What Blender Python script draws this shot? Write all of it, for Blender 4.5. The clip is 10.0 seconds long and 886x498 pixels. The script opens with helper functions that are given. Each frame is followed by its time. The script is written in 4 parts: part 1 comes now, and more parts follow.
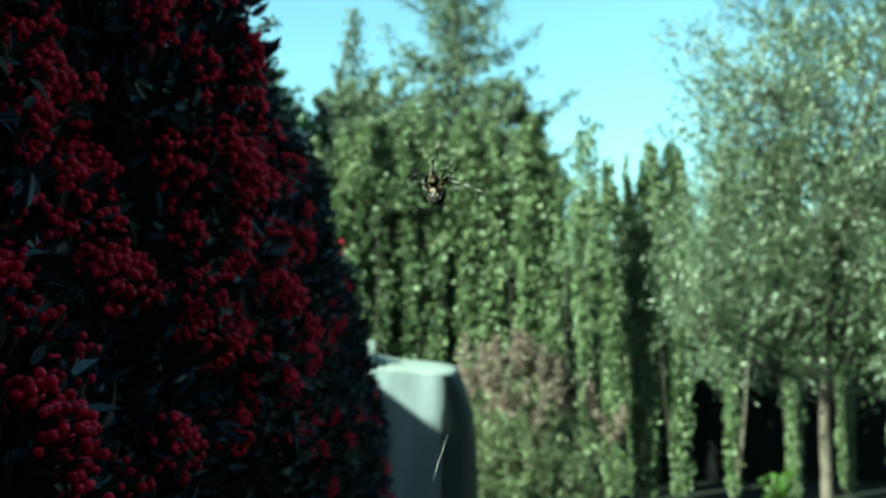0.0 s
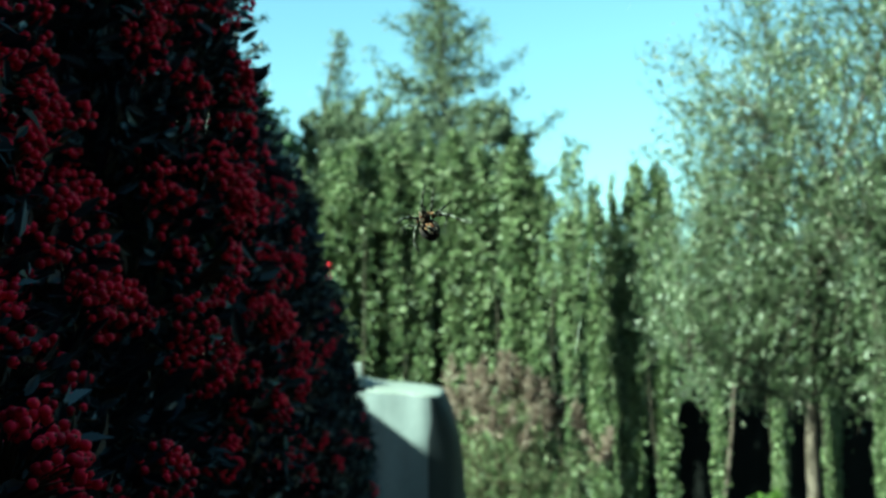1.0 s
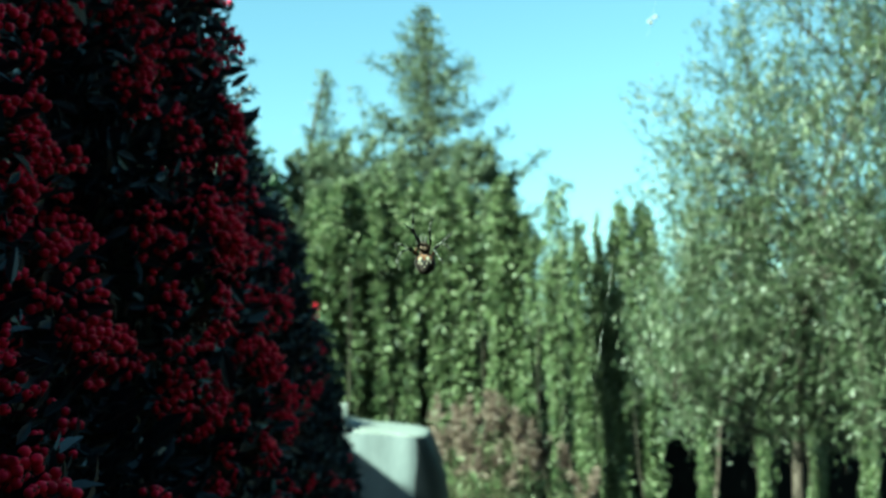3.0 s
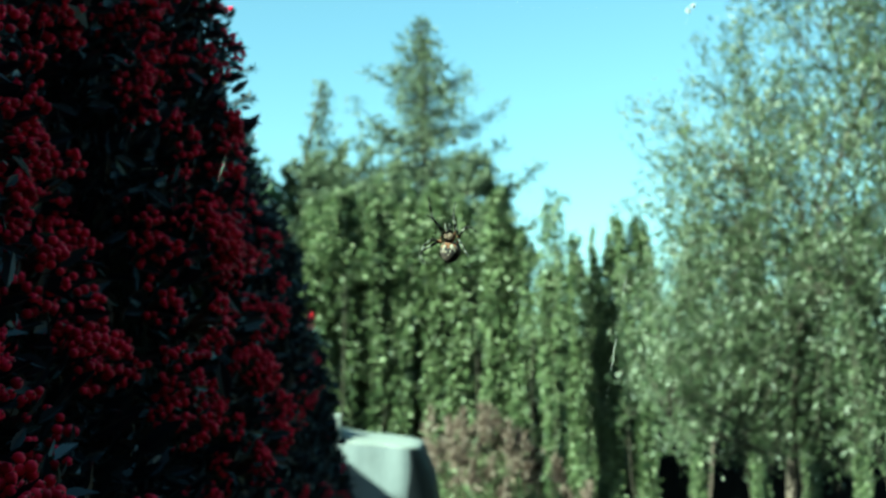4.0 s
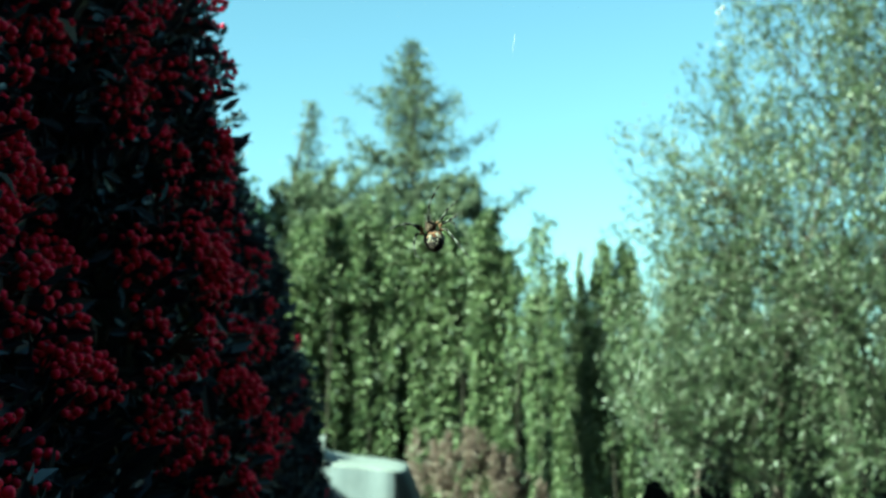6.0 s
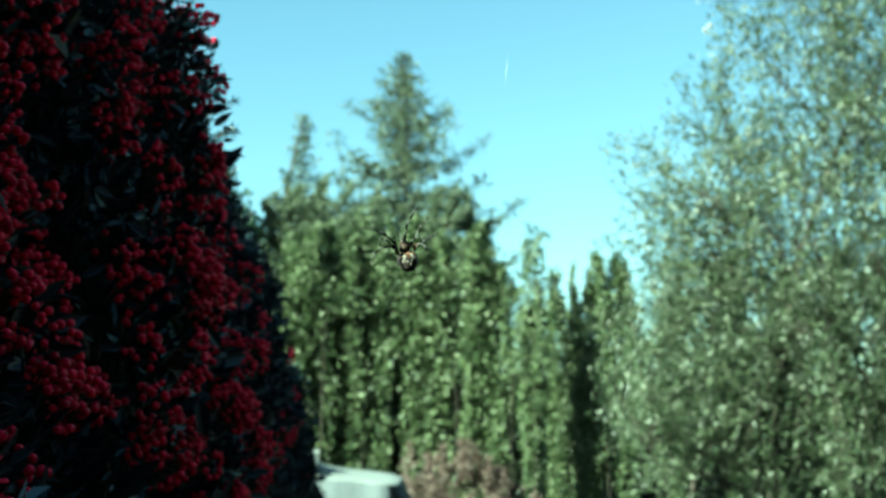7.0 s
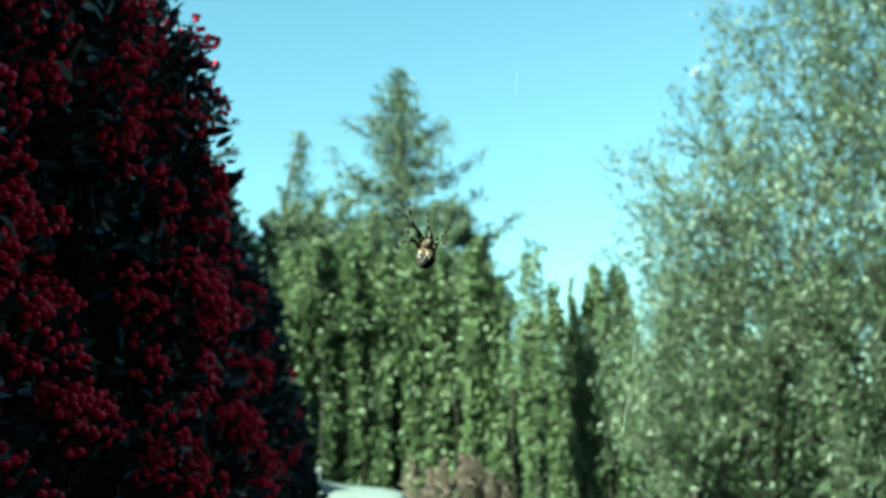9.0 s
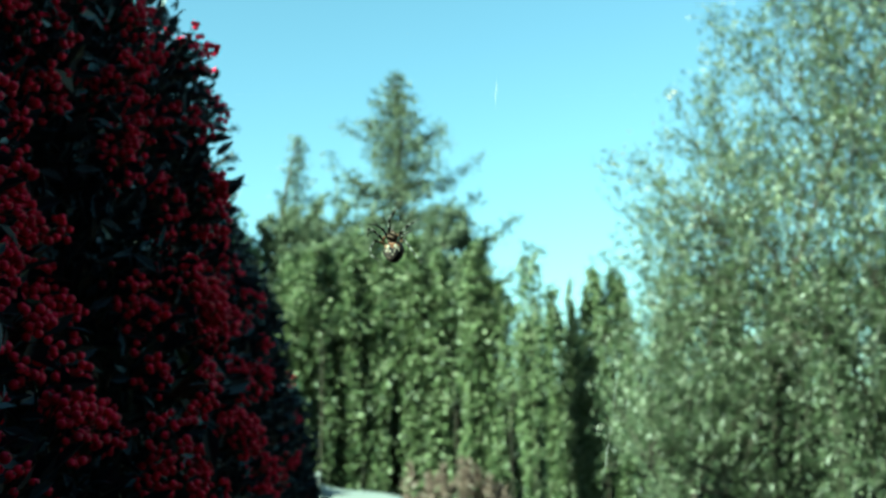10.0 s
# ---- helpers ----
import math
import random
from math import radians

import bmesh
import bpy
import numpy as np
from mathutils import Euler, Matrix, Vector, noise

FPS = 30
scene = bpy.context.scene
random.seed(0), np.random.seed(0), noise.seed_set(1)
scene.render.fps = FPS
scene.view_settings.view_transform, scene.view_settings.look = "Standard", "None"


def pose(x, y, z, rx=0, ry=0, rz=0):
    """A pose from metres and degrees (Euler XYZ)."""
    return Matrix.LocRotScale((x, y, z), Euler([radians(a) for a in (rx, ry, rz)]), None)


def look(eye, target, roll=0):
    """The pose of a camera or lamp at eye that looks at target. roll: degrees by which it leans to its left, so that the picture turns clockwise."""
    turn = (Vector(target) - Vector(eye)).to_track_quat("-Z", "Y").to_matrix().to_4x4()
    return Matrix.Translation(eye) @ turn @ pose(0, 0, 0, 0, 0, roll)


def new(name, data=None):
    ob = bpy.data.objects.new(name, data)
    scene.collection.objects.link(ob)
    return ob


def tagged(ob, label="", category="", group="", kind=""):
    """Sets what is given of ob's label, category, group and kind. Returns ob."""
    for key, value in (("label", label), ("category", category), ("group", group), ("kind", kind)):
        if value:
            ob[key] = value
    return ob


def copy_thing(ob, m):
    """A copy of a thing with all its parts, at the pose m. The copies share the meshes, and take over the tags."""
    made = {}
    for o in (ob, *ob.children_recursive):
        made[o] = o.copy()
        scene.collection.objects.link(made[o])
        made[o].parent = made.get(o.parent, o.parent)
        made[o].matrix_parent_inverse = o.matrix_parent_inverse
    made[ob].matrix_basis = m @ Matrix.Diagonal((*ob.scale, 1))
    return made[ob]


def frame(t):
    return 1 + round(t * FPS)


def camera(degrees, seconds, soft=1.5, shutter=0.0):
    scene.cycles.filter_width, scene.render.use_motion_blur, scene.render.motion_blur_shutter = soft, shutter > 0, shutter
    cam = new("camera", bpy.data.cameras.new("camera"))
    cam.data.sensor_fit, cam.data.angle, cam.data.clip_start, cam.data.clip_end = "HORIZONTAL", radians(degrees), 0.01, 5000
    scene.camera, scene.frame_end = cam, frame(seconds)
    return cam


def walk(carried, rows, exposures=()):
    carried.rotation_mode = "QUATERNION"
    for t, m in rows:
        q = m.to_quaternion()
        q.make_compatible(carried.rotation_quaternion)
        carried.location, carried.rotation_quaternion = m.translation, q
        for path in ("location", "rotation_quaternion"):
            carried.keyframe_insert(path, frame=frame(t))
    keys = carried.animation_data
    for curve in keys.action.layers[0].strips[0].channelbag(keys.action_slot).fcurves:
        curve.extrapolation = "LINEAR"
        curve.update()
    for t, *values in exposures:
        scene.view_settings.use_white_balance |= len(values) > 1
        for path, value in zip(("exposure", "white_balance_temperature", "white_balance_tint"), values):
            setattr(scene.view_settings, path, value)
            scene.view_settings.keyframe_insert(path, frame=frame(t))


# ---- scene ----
cam = camera(42.0, 10.0, soft=2.35, shutter=0.6)
cam.data.dof.use_dof = True
cam.data.dof.focus_distance = 0.5
cam.data.dof.aperture_fstop = 17.0

# seconds, x, y, z, yaw, pitch, roll of the hand-held camera
PATH = (
    (0.0, 0.0000, 0.0000, 1.3500, 0.000, 4.000, 0.000),
    (0.5, -0.0022, -0.0032, 1.3520, -0.380, 4.485, 0.127),
    (1.0, -0.0041, -0.0045, 1.3544, -0.691, 5.020, 0.237),
    (1.5, -0.0048, -0.0070, 1.3568, -0.925, 5.539, 0.339),
    (2.0, -0.0056, -0.0080, 1.3578, -1.099, 6.079, 0.525),
    (2.5, -0.0069, -0.0087, 1.3586, -1.285, 6.548, 0.571),
    (4.0, -0.0130, 0.0002, 1.3578, -1.768, 7.509, -0.292),
    (4.5, -0.0151, 0.0067, 1.3582, -1.964, 7.751, -0.834),
    (5.0, -0.0151, 0.0092, 1.3584, -2.132, 7.994, -1.068),
    (5.5, -0.0173, 0.0151, 1.3598, -2.397, 8.311, -1.203),
    (7.0, -0.0176, 0.0187, 1.3618, -2.822, 9.235, -0.585),
    (7.5, -0.0197, 0.0193, 1.3632, -2.897, 9.501, -0.519),
    (8.0, -0.0223, 0.0175, 1.3639, -2.919, 9.705, -0.315),
    (8.5, -0.0217, 0.0108, 1.3637, -2.849, 9.847, -0.071),
    (9.0, -0.0233, 0.0103, 1.3638, -2.813, 9.962, 0.254),
    (9.5, -0.0257, 0.0108, 1.3654, -2.870, 10.041, 0.390),
    (10.0, -0.0254, 0.0073, 1.3662, -2.865, 10.130, 0.533),
)
walk(cam, [(t, pose(x, y, z, 90 + p, r, w)) for t, x, y, z, w, p, r in PATH],
     exposures=((0.0, 2.38, 5680, -43), (10.0, 2.38, 5680, -43)))

# ---- light ----
SUN_TO = Vector((-0.62, -0.42, 0.46)).normalized()
world = bpy.data.worlds.new("sky")
scene.world = world
world.use_nodes = True
wn = world.node_tree.nodes
sky = wn.new("ShaderNodeTexSky")
sky.sky_type = "NISHITA"
sky.sun_disc = False
sky.sun_elevation = math.asin(SUN_TO.z)
sky.sun_rotation = math.atan2(SUN_TO.x, SUN_TO.y)
sky.altitude, sky.air_density, sky.dust_density, sky.ozone_density = 100, 1.0, 0.8, 0.45
wn["Background"].inputs["Strength"].default_value = 0.0515
world.node_tree.links.new(sky.outputs[0], wn["Background"].inputs[0])
sun_data = bpy.data.lights.new("sun", "SUN")
sun_data.energy, sun_data.angle, sun_data.color = 4.6, radians(0.53), (1.0, 0.93, 0.82)
sun = new("sun", sun_data)
sun.matrix_basis = look(SUN_TO * 30, (0, 0, 0))


# ---- materials ----
def material(name):
    m = bpy.data.materials.new(name)
    m.use_nodes = True
    nt = m.node_tree
    return m, nt, nt.nodes, nt.links, nt.nodes["Principled BSDF"]


def ramp(nodes, stops):
    r = nodes.new("ShaderNodeValToRGB")
    e = r.color_ramp.elements
    while len(e) < len(stops):
        e.new(0.5)
    for el, (p, c) in zip(e, stops):
        el.position, el.color = p, (*c, 1)
    return r


def leaf_material(name, stops, rough=0.45, glow=0.3, island=True, spec=0.4):
    """Leaves: each its own tone, a little blotched, letting light through."""
    m, nt, nodes, links, bsdf = material(name)
    if island:
        rnd = nodes.new("ShaderNodeNewGeometry").outputs["Random Per Island"]
    else:
        rnd = nodes.new("ShaderNodeObjectInfo").outputs["Random"]
    r = ramp(nodes, stops)
    tc = nodes.new("ShaderNodeTexCoord")
    nz = nodes.new("ShaderNodeTexNoise")
    nz.inputs["Scale"].default_value, nz.inputs["Detail"].default_value = 35.0, 3.0
    links.new(tc.outputs["Object"], nz.inputs["Vector"])
    add = nodes.new("ShaderNodeMath")
    add.operation = "MULTIPLY_ADD"
    links.new(nz.outputs["Fac"], add.inputs[0])
    add.inputs[1].default_value = 0.45
    links.new(rnd, add.inputs[2])
    sub = nodes.new("ShaderNodeMath")
    sub.operation = "SUBTRACT"
    links.new(add.outputs[0], sub.inputs[0])
    sub.inputs[1].default_value = 0.22
    links.new(sub.outputs[0], r.inputs[0])
    links.new(r.outputs[0], bsdf.inputs["Base Color"])
    bsdf.inputs["Roughness"].default_value = rough
    bsdf.inputs["Specular IOR Level"].default_value = spec
    tr = nodes.new("ShaderNodeBsdfTranslucent")
    links.new(r.outputs[0], tr.inputs["Color"])
    mix = nodes.new("ShaderNodeMixShader")
    mix.inputs[0].default_value = glow
    links.new(bsdf.outputs[0], mix.inputs[1])
    links.new(tr.outputs[0], mix.inputs[2])
    links.new(mix.outputs[0], nodes["Material Output"].inputs["Surface"])
    return m


def rough_material(name, stops, scale, rough=0.8, bump=0.3, stretch=(1, 1, 1), metal=0.0, spec=0.3):
    m, nt, nodes, links, bsdf = material(name)
    tc, mp = nodes.new("ShaderNodeTexCoord"), nodes.new("ShaderNodeMapping")
    mp.inputs["Scale"].default_value = stretch
    links.new(tc.outputs["Object"], mp.inputs["Vector"])
    big, fine = nodes.new("ShaderNodeTexNoise"), nodes.new("ShaderNodeTexNoise")
    big.inputs["Scale"].default_value, fine.inputs["Scale"].default_value = scale, scale * 7
    big.inputs["Detail"].default_value, fine.inputs["Detail"].default_value = 5, 6
    mix = nodes.new("ShaderNodeMix")
    mix.inputs["Factor"].default_value = 0.4
    for n in (big, fine):
        links.new(mp.outputs[0], n.inputs["Vector"])
    links.new(big.outputs["Fac"], mix.inputs["A"])
    links.new(fine.outputs["Fac"], mix.inputs["B"])
    r = ramp(nodes, stops)
    links.new(mix.outputs["Result"], r.inputs[0])
    links.new(r.outputs[0], bsdf.inputs["Base Color"])
    bsdf.inputs["Roughness"].default_value, bsdf.inputs["Metallic"].default_value = rough, metal
    bsdf.inputs["Specular IOR Level"].default_value = spec
    b = nodes.new("ShaderNodeBump")
    b.inputs["Strength"].default_value, b.inputs["Distance"].default_value = bump, 0.01
    links.new(mix.outputs["Result"], b.inputs["Height"])
    links.new(b.outputs[0], bsdf.inputs["Normal"])
    return m


HEDGE_LEAF = leaf_material("hedge_leaf", ((0.0, (0.008, 0.015, 0.028)), (0.6, (0.015, 0.030, 0.046)), (0.96, (0.030, 0.051, 0.062)), (1.0, (0.052, 0.075, 0.059))), 0.40, 0.05, spec=0.34)
SPRIG_LEAF = leaf_material("sprig_leaf", ((0.0, (0.010, 0.021, 0.034)), (0.7, (0.020, 0.039, 0.054)), (1.0, (0.040, 0.064, 0.062))), 0.38, 0.05, spec=0.38)
AGED_LEAF = leaf_material("aged_leaf", ((0.0, (0.032, 0.041, 0.013)), (1.0, (0.059, 0.068, 0.023))), 0.4, 0.2, spec=0.4)
COLUMN_LEAF = leaf_material("column_leaf", ((0.0, (0.027, 0.043, 0.021)), (0.45, (0.097, 0.126, 0.058)), (0.82, (0.193, 0.228, 0.118)), (1.0, (0.37, 0.39, 0.27))), 0.42, 0.40, spec=0.32)
SILVER_LEAF = leaf_material("silver_leaf", ((0.0, (0.024, 0.037, 0.017)), (0.5, (0.072, 0.091, 0.049)), (0.85, (0.126, 0.147, 0.085)), (1.0, (0.278, 0.290, 0.224))), 0.40, 0.32, spec=0.5)
CONIFER_LEAF = leaf_material("conifer_leaf", ((0.0, (0.037, 0.055, 0.031)), (0.6, (0.105, 0.123, 0.076)), (1.0, (0.180, 0.200, 0.130))), 0.55, 0.30)
BROAD_LEAF = leaf_material("broad_leaf", ((0.0, (0.018, 0.046, 0.024)), (0.6, (0.046, 0.082, 0.042)), (1.0, (0.109, 0.146, 0.071))), 0.45, 0.25)
SHRUB_LEAF = leaf_material("shrub_leaf", ((0.0, (0.035, 0.054, 0.020)), (0.6, (0.111, 0.141, 0.061)), (1.0, (0.291, 0.309, 0.193))), 0.5, 0.3)
FRESH_LEAF = leaf_material("fresh_leaf", ((0.0, (0.033, 0.061, 0.008)), (1.0, (0.077, 0.122, 0.020))), 0.45, 0.35)
DRY_HEAD = leaf_material("dry_flower", ((0.0, (0.075, 0.050, 0.042)), (0.6, (0.19, 0.135, 0.118)), (1.0, (0.34, 0.27, 0.245))), 0.9, 0.25, spec=0.1)
BERRY = leaf_material("berry", ((0.0, (0.46, 0.004, 0.042)), (0.6, (0.86, 0.007, 0.072)), (1.0, (0.96, 0.014, 0.090))), 0.42, 0.08, spec=0.12)
# the red berry recoloured orange for sun falling on it
SUN_BERRY = leaf_material("sunlit_berry", ((0.0, (0.55, 0.06, 0.02)), (1.0, (0.75, 0.12, 0.03))), 0.38, 0.1, spec=0.2)
TWIG = rough_material("twig", ((0.3, (0.035, 0.024, 0.018)), (0.7, (0.10, 0.075, 0.05))), 30)
# near black: the shade deep in the hedge is put into this colour
HEDGE_SHADE_CORE = rough_material("hedge_shade_core", ((0.3, (0.003, 0.004, 0.003)), (0.7, (0.010, 0.011, 0.007))), 18, 0.95, 1.0, spec=0.05)
PALE_BARK = rough_material("pale_bark", ((0.3, (0.053, 0.037, 0.030)), (0.55, (0.110, 0.083, 0.073)), (0.75, (0.171, 0.142, 0.130))), 9, 0.85, 0.6, (1, 1, 0.35))
SILVER_TWIG = rough_material("silver_twig", ((0.3, (0.138, 0.138, 0.122)), (0.7, (0.224, 0.220, 0.195))), 30, 0.6, 0.3)
DARK_BARK = rough_material("dark_bark", ((0.3, (0.020, 0.016, 0.012)), (0.7, (0.065, 0.053, 0.041))), 12, 0.9, 0.7, (1, 1, 0.3))
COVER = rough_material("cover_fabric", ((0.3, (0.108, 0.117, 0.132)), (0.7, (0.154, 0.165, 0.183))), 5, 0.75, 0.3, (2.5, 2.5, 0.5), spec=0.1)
# lid painted lighter for sun, sides darker for shade; the dark is also trim
COVER_SUNLIT_TOP = rough_material("cover_sunlit_top", ((0.25, (0.171, 0.180, 0.180)), (0.75, (0.216, 0.225, 0.225))), 5, 0.65, 0.15, spec=0.3)
COVER_SHADE_AND_TRIM = rough_material("cover_shade_and_trim", ((0.25, (0.006, 0.007, 0.012)), (0.75, (0.014, 0.017, 0.022))), 5, 0.6, 0.25, (2.5, 2.5, 0.5))
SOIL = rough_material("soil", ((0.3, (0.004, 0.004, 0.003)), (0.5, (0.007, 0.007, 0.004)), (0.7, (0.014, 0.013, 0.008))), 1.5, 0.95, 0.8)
PAVING = rough_material("paving_stone", ((0.3, (0.122, 0.106, 0.098)), (0.7, (0.187, 0.171, 0.159))), 6, 0.9, 0.4)
TIMBER = rough_material("dark_timber", ((0.3, (0.035, 0.028, 0.022)), (0.7, (0.075, 0.058, 0.045))), 6, 0.85, 0.4, (1, 6, 0.5))
# near black: stands for the deep shade behind the row of trees
GAP_SHADE = rough_material("gap_shade", ((0.3, (0.004, 0.005, 0.005)), (0.7, (0.010, 0.010, 0.010))), 6, 0.95, 0.4, (6, 1, 0.5), spec=0.05)
BRICK = rough_material("screen_brick", ((0.3, (0.10, 0.055, 0.04)), (0.7, (0.17, 0.10, 0.075))), 8, 0.9, 0.5)
SILK = rough_material("silk", ((0.3, (0.345, 0.348, 0.348)), (0.7, (0.384, 0.384, 0.377))), 200, 0.3, 0.0, spec=0.8)
FLUFF = rough_material("seed_fluff", ((0.3, (0.480, 0.468, 0.480)), (0.7, (0.570, 0.558, 0.570))), 200, 0.9, 0.0)


# ---- mesh tools ----
def mesh_of(name, verts, sets, mats, smooth=False):
    """A mesh from vertices and sets of (faces of one size, material slot)."""
    me = bpy.data.meshes.new(name)
    verts = np.asarray(verts, dtype=np.float32)
    me.vertices.add(len(verts))
    me.vertices.foreach_set("co", verts.ravel())
    loops, starts, slots, at = [], [], [], 0
    for faces, slot in sets:
        faces = np.asarray(faces, dtype=np.int32)
        n, k = faces.shape
        loops.append(faces.ravel())
        starts.append(at + np.arange(n) * k)
        slots.append(np.full(n, slot, dtype=np.int32))
        at += n * k
    loops, starts, slots = np.concatenate(loops), np.concatenate(starts), np.concatenate(slots)
    me.loops.add(len(loops))
    me.loops.foreach_set("vertex_index", loops.astype(np.int32))
    me.polygons.add(len(starts))
    me.polygons.foreach_set("loop_start", starts.astype(np.int32))
    me.polygons.foreach_set("material_index", slots)
    me.polygons.foreach_set("use_smooth", np.full(len(starts), smooth))
    for m in mats:
        me.materials.append(m)
    me.update(calc_edges=True)
    me.validate()
    return me


def piece(name, me, parent=None, label="", m=None, kind=""):
    ob = new(name, me)
    if parent:
        ob.parent = parent
    if m is not None:
        ob.matrix_basis = m
    return tagged(ob, label, kind=kind)


def thing(name, label, category, group="", kind="", m=None):
    ob = new(name)
    ob.empty_display_size = 0.05
    if m is not None:
        ob.matrix_basis = m
    return tagged(ob, label, category, group, kind)


def unit(a):
    return a / np.maximum(np.linalg.norm(a, axis=-1, keepdims=True), 1e-9)


LEAF_V = np.array(((0, 0, 0), (0.42, 0.28, 0.10), (0.44, 0.60, 0.09), (0, 1, -0.07), (-0.44, 0.60, 0.09), (-0.42, 0.28, 0.10)))
LEAF_F = np.array(((0, 1, 2, 3), (0, 3, 4, 5)))


def leaves(rng, at, along, normal, length, width):
    """Vertices and faces of many folded leaves at their places."""
    n = len(at)
    y = unit(along)
    z = unit(normal - (normal * y).sum(1, keepdims=True) * y)
    x = np.cross(y, z)
    L = np.broadcast_to(np.asarray(length, float), (n,))[:, None, None]
    Wd = np.broadcast_to(np.asarray(width, float), (n,))[:, None, None]
    t = LEAF_V[None]
    v = at[:, None] + x[:, None] * (t[..., :1] * Wd) + y[:, None] * (t[..., 1:2] * L) + z[:, None] * (t[..., 2:] * Wd * 2)
    f = LEAF_F[None] + len(LEAF_V) * np.arange(n)[:, None, None]
    return v.reshape(-1, 3), f.reshape(-1, 4)


def tube(points, radii, sides=6):
    """Vertices and quads of a tapered round tube along points."""
    p = np.asarray(points, float)
    d = unit(np.gradient(p, axis=0))
    ref = np.array((0.31, 0.17, 0.93)) if abs(d[0, 2]) < 0.9 else np.array((0.95, 0.2, 0.1))
    u = unit(np.cross(d, ref))
    w = np.cross(d, u)
    a = np.linspace(0, 2 * np.pi, sides, endpoint=False)
    r = np.broadcast_to(np.asarray(radii, float), (len(p),))
    v = p[:, None] + r[:, None, None] * (np.cos(a)[None, :, None] * u[:, None] + np.sin(a)[None, :, None] * w[:, None])
    i = np.arange(len(p) - 1)[:, None] * sides
    j = np.arange(sides)[None]
    k = (j + 1) % sides
    f = np.stack((i + j, i + k, i + sides + k, i + sides + j), -1).reshape(-1, 4)
    return v.reshape(-1, 3), f


def join(parts):
    vs, fs, at = [], [], 0
    for v, f in parts:
        vs.append(v)
        fs.append(f + at)
        at += len(v)
    return np.concatenate(vs), np.concatenate(fs)


def ico(level):
    bm = bmesh.new()
    bmesh.ops.create_icosphere(bm, subdivisions=level, radius=1)
    bm.verts.ensure_lookup_table()
    v = np.array([x.co[:] for x in bm.verts])
    f = np.array([[x.index for x in y.verts] for y in bm.faces])
    bm.free()
    return v, f


ICO_LOW, ICO_MID, ICO_FINE = ico(1), ico(2), ico(3)


def balls(at, radius, shape):
    v, f = shape
    n = len(at)
    r = np.broadcast_to(np.asarray(radius, float), (n,))[:, None, None]
    return (at[:, None] + v[None] * r).reshape(-1, 3), (f[None] + len(v) * np.arange(n)[:, None, None]).reshape(-1, 3)


def bend(a, b, rng, sag, steps=7):
    """A curved way from a to b."""
    t = np.linspace(0, 1, steps)[:, None]
    p = np.asarray(a) * (1 - t) + np.asarray(b) * t
    off = np.array((*rng.normal(0, 0.04, 2), sag)) * np.linalg.norm(np.subtract(b, a))
    return p + off * (np.sin(np.pi * t))


# ---- ground ----
def build_ground():
    n = 60
    s = np.linspace(-1, 1, n)
    s = np.sign(s) * np.abs(s) ** 3 * 400
    gx, gy = np.meshgrid(s, s + 5)
    near = np.exp(-(gx ** 2 + gy ** 2) / 900)
    gz = 0.03 * np.sin(gx * 1.3) * np.cos(gy * 0.9) * near - 0.03
    v = np.stack((gx, gy, gz), -1).reshape(-1, 3)
    i = np.arange(n - 1)[:, None] * n + np.arange(n - 1)[None]
    f = np.stack((i, i + 1, i + n + 1, i + n), -1).reshape(-1, 4)
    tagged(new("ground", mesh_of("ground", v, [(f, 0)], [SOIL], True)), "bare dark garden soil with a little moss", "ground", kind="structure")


build_ground()


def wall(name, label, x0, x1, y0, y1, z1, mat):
    """A plain wall with a slightly overhanging coping, added to close the garden and shape light."""
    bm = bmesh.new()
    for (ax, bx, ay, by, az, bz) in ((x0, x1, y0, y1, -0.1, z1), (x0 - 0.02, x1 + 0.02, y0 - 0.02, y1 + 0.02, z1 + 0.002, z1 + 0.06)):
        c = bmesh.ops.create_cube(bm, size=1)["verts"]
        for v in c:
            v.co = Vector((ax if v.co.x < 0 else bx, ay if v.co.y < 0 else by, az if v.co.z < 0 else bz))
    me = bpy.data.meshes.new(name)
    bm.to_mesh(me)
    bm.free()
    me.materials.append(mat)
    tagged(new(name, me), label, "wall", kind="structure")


# added out of view: its height sets how much sky reaches the hedge
wall("sky_screen_east", "plain dark stained timber wall, unseen, added to cut skylight on the hedge", 1.5, 1.62, -1.28, 3.0, 1.9, TIMBER)
# added behind the camera to deepen shade on the cover and hedge
wall("sky_screen_south", "plain dark brick wall, unseen, added behind the camera to cut skylight", -2.1, 8.0, -1.55, -1.3, 9.5, BRICK)
# added, unseen: hides the bright sky just below the sun
wall("sky_screen_far_west", "plain brick wall, unseen, added beyond the hedge to block bright sky below the sun", -6.3, -6.0, -14.0, 1.1, 5.3, BRICK)
# added board; paints the dark gaps between the trunks
wall("shade_board_north", "near-black board added for the deep shade behind the row of trees", -4.5, 7.0, 10.6, 10.68, 1.88, GAP_SHADE)
# added, unseen: its top edge casts the slanting shadow on the cover
wall("shadow_fence_west", "dark stained timber fence, unseen, added behind the hedge to cast the barbecue's shadow", -1.98, -1.90, 1.6, 4.7, 2.22, TIMBER)


# ---- berry hedge ----
HEDGE_PROFILE = np.array(((-0.28, 0), (-0.235, 0.3), (-0.205, 0.6), (-0.225, 0.78), (-0.243, 0.90), (-0.260, 0.955), (-0.298, 0.99), (-0.39, 1.01), (-0.7, 1.05),
                          (-1.0, 1.07), (-1.3, 1.03), (-1.55, 0.93), (-1.66, 0.6), (-1.66, 0)))
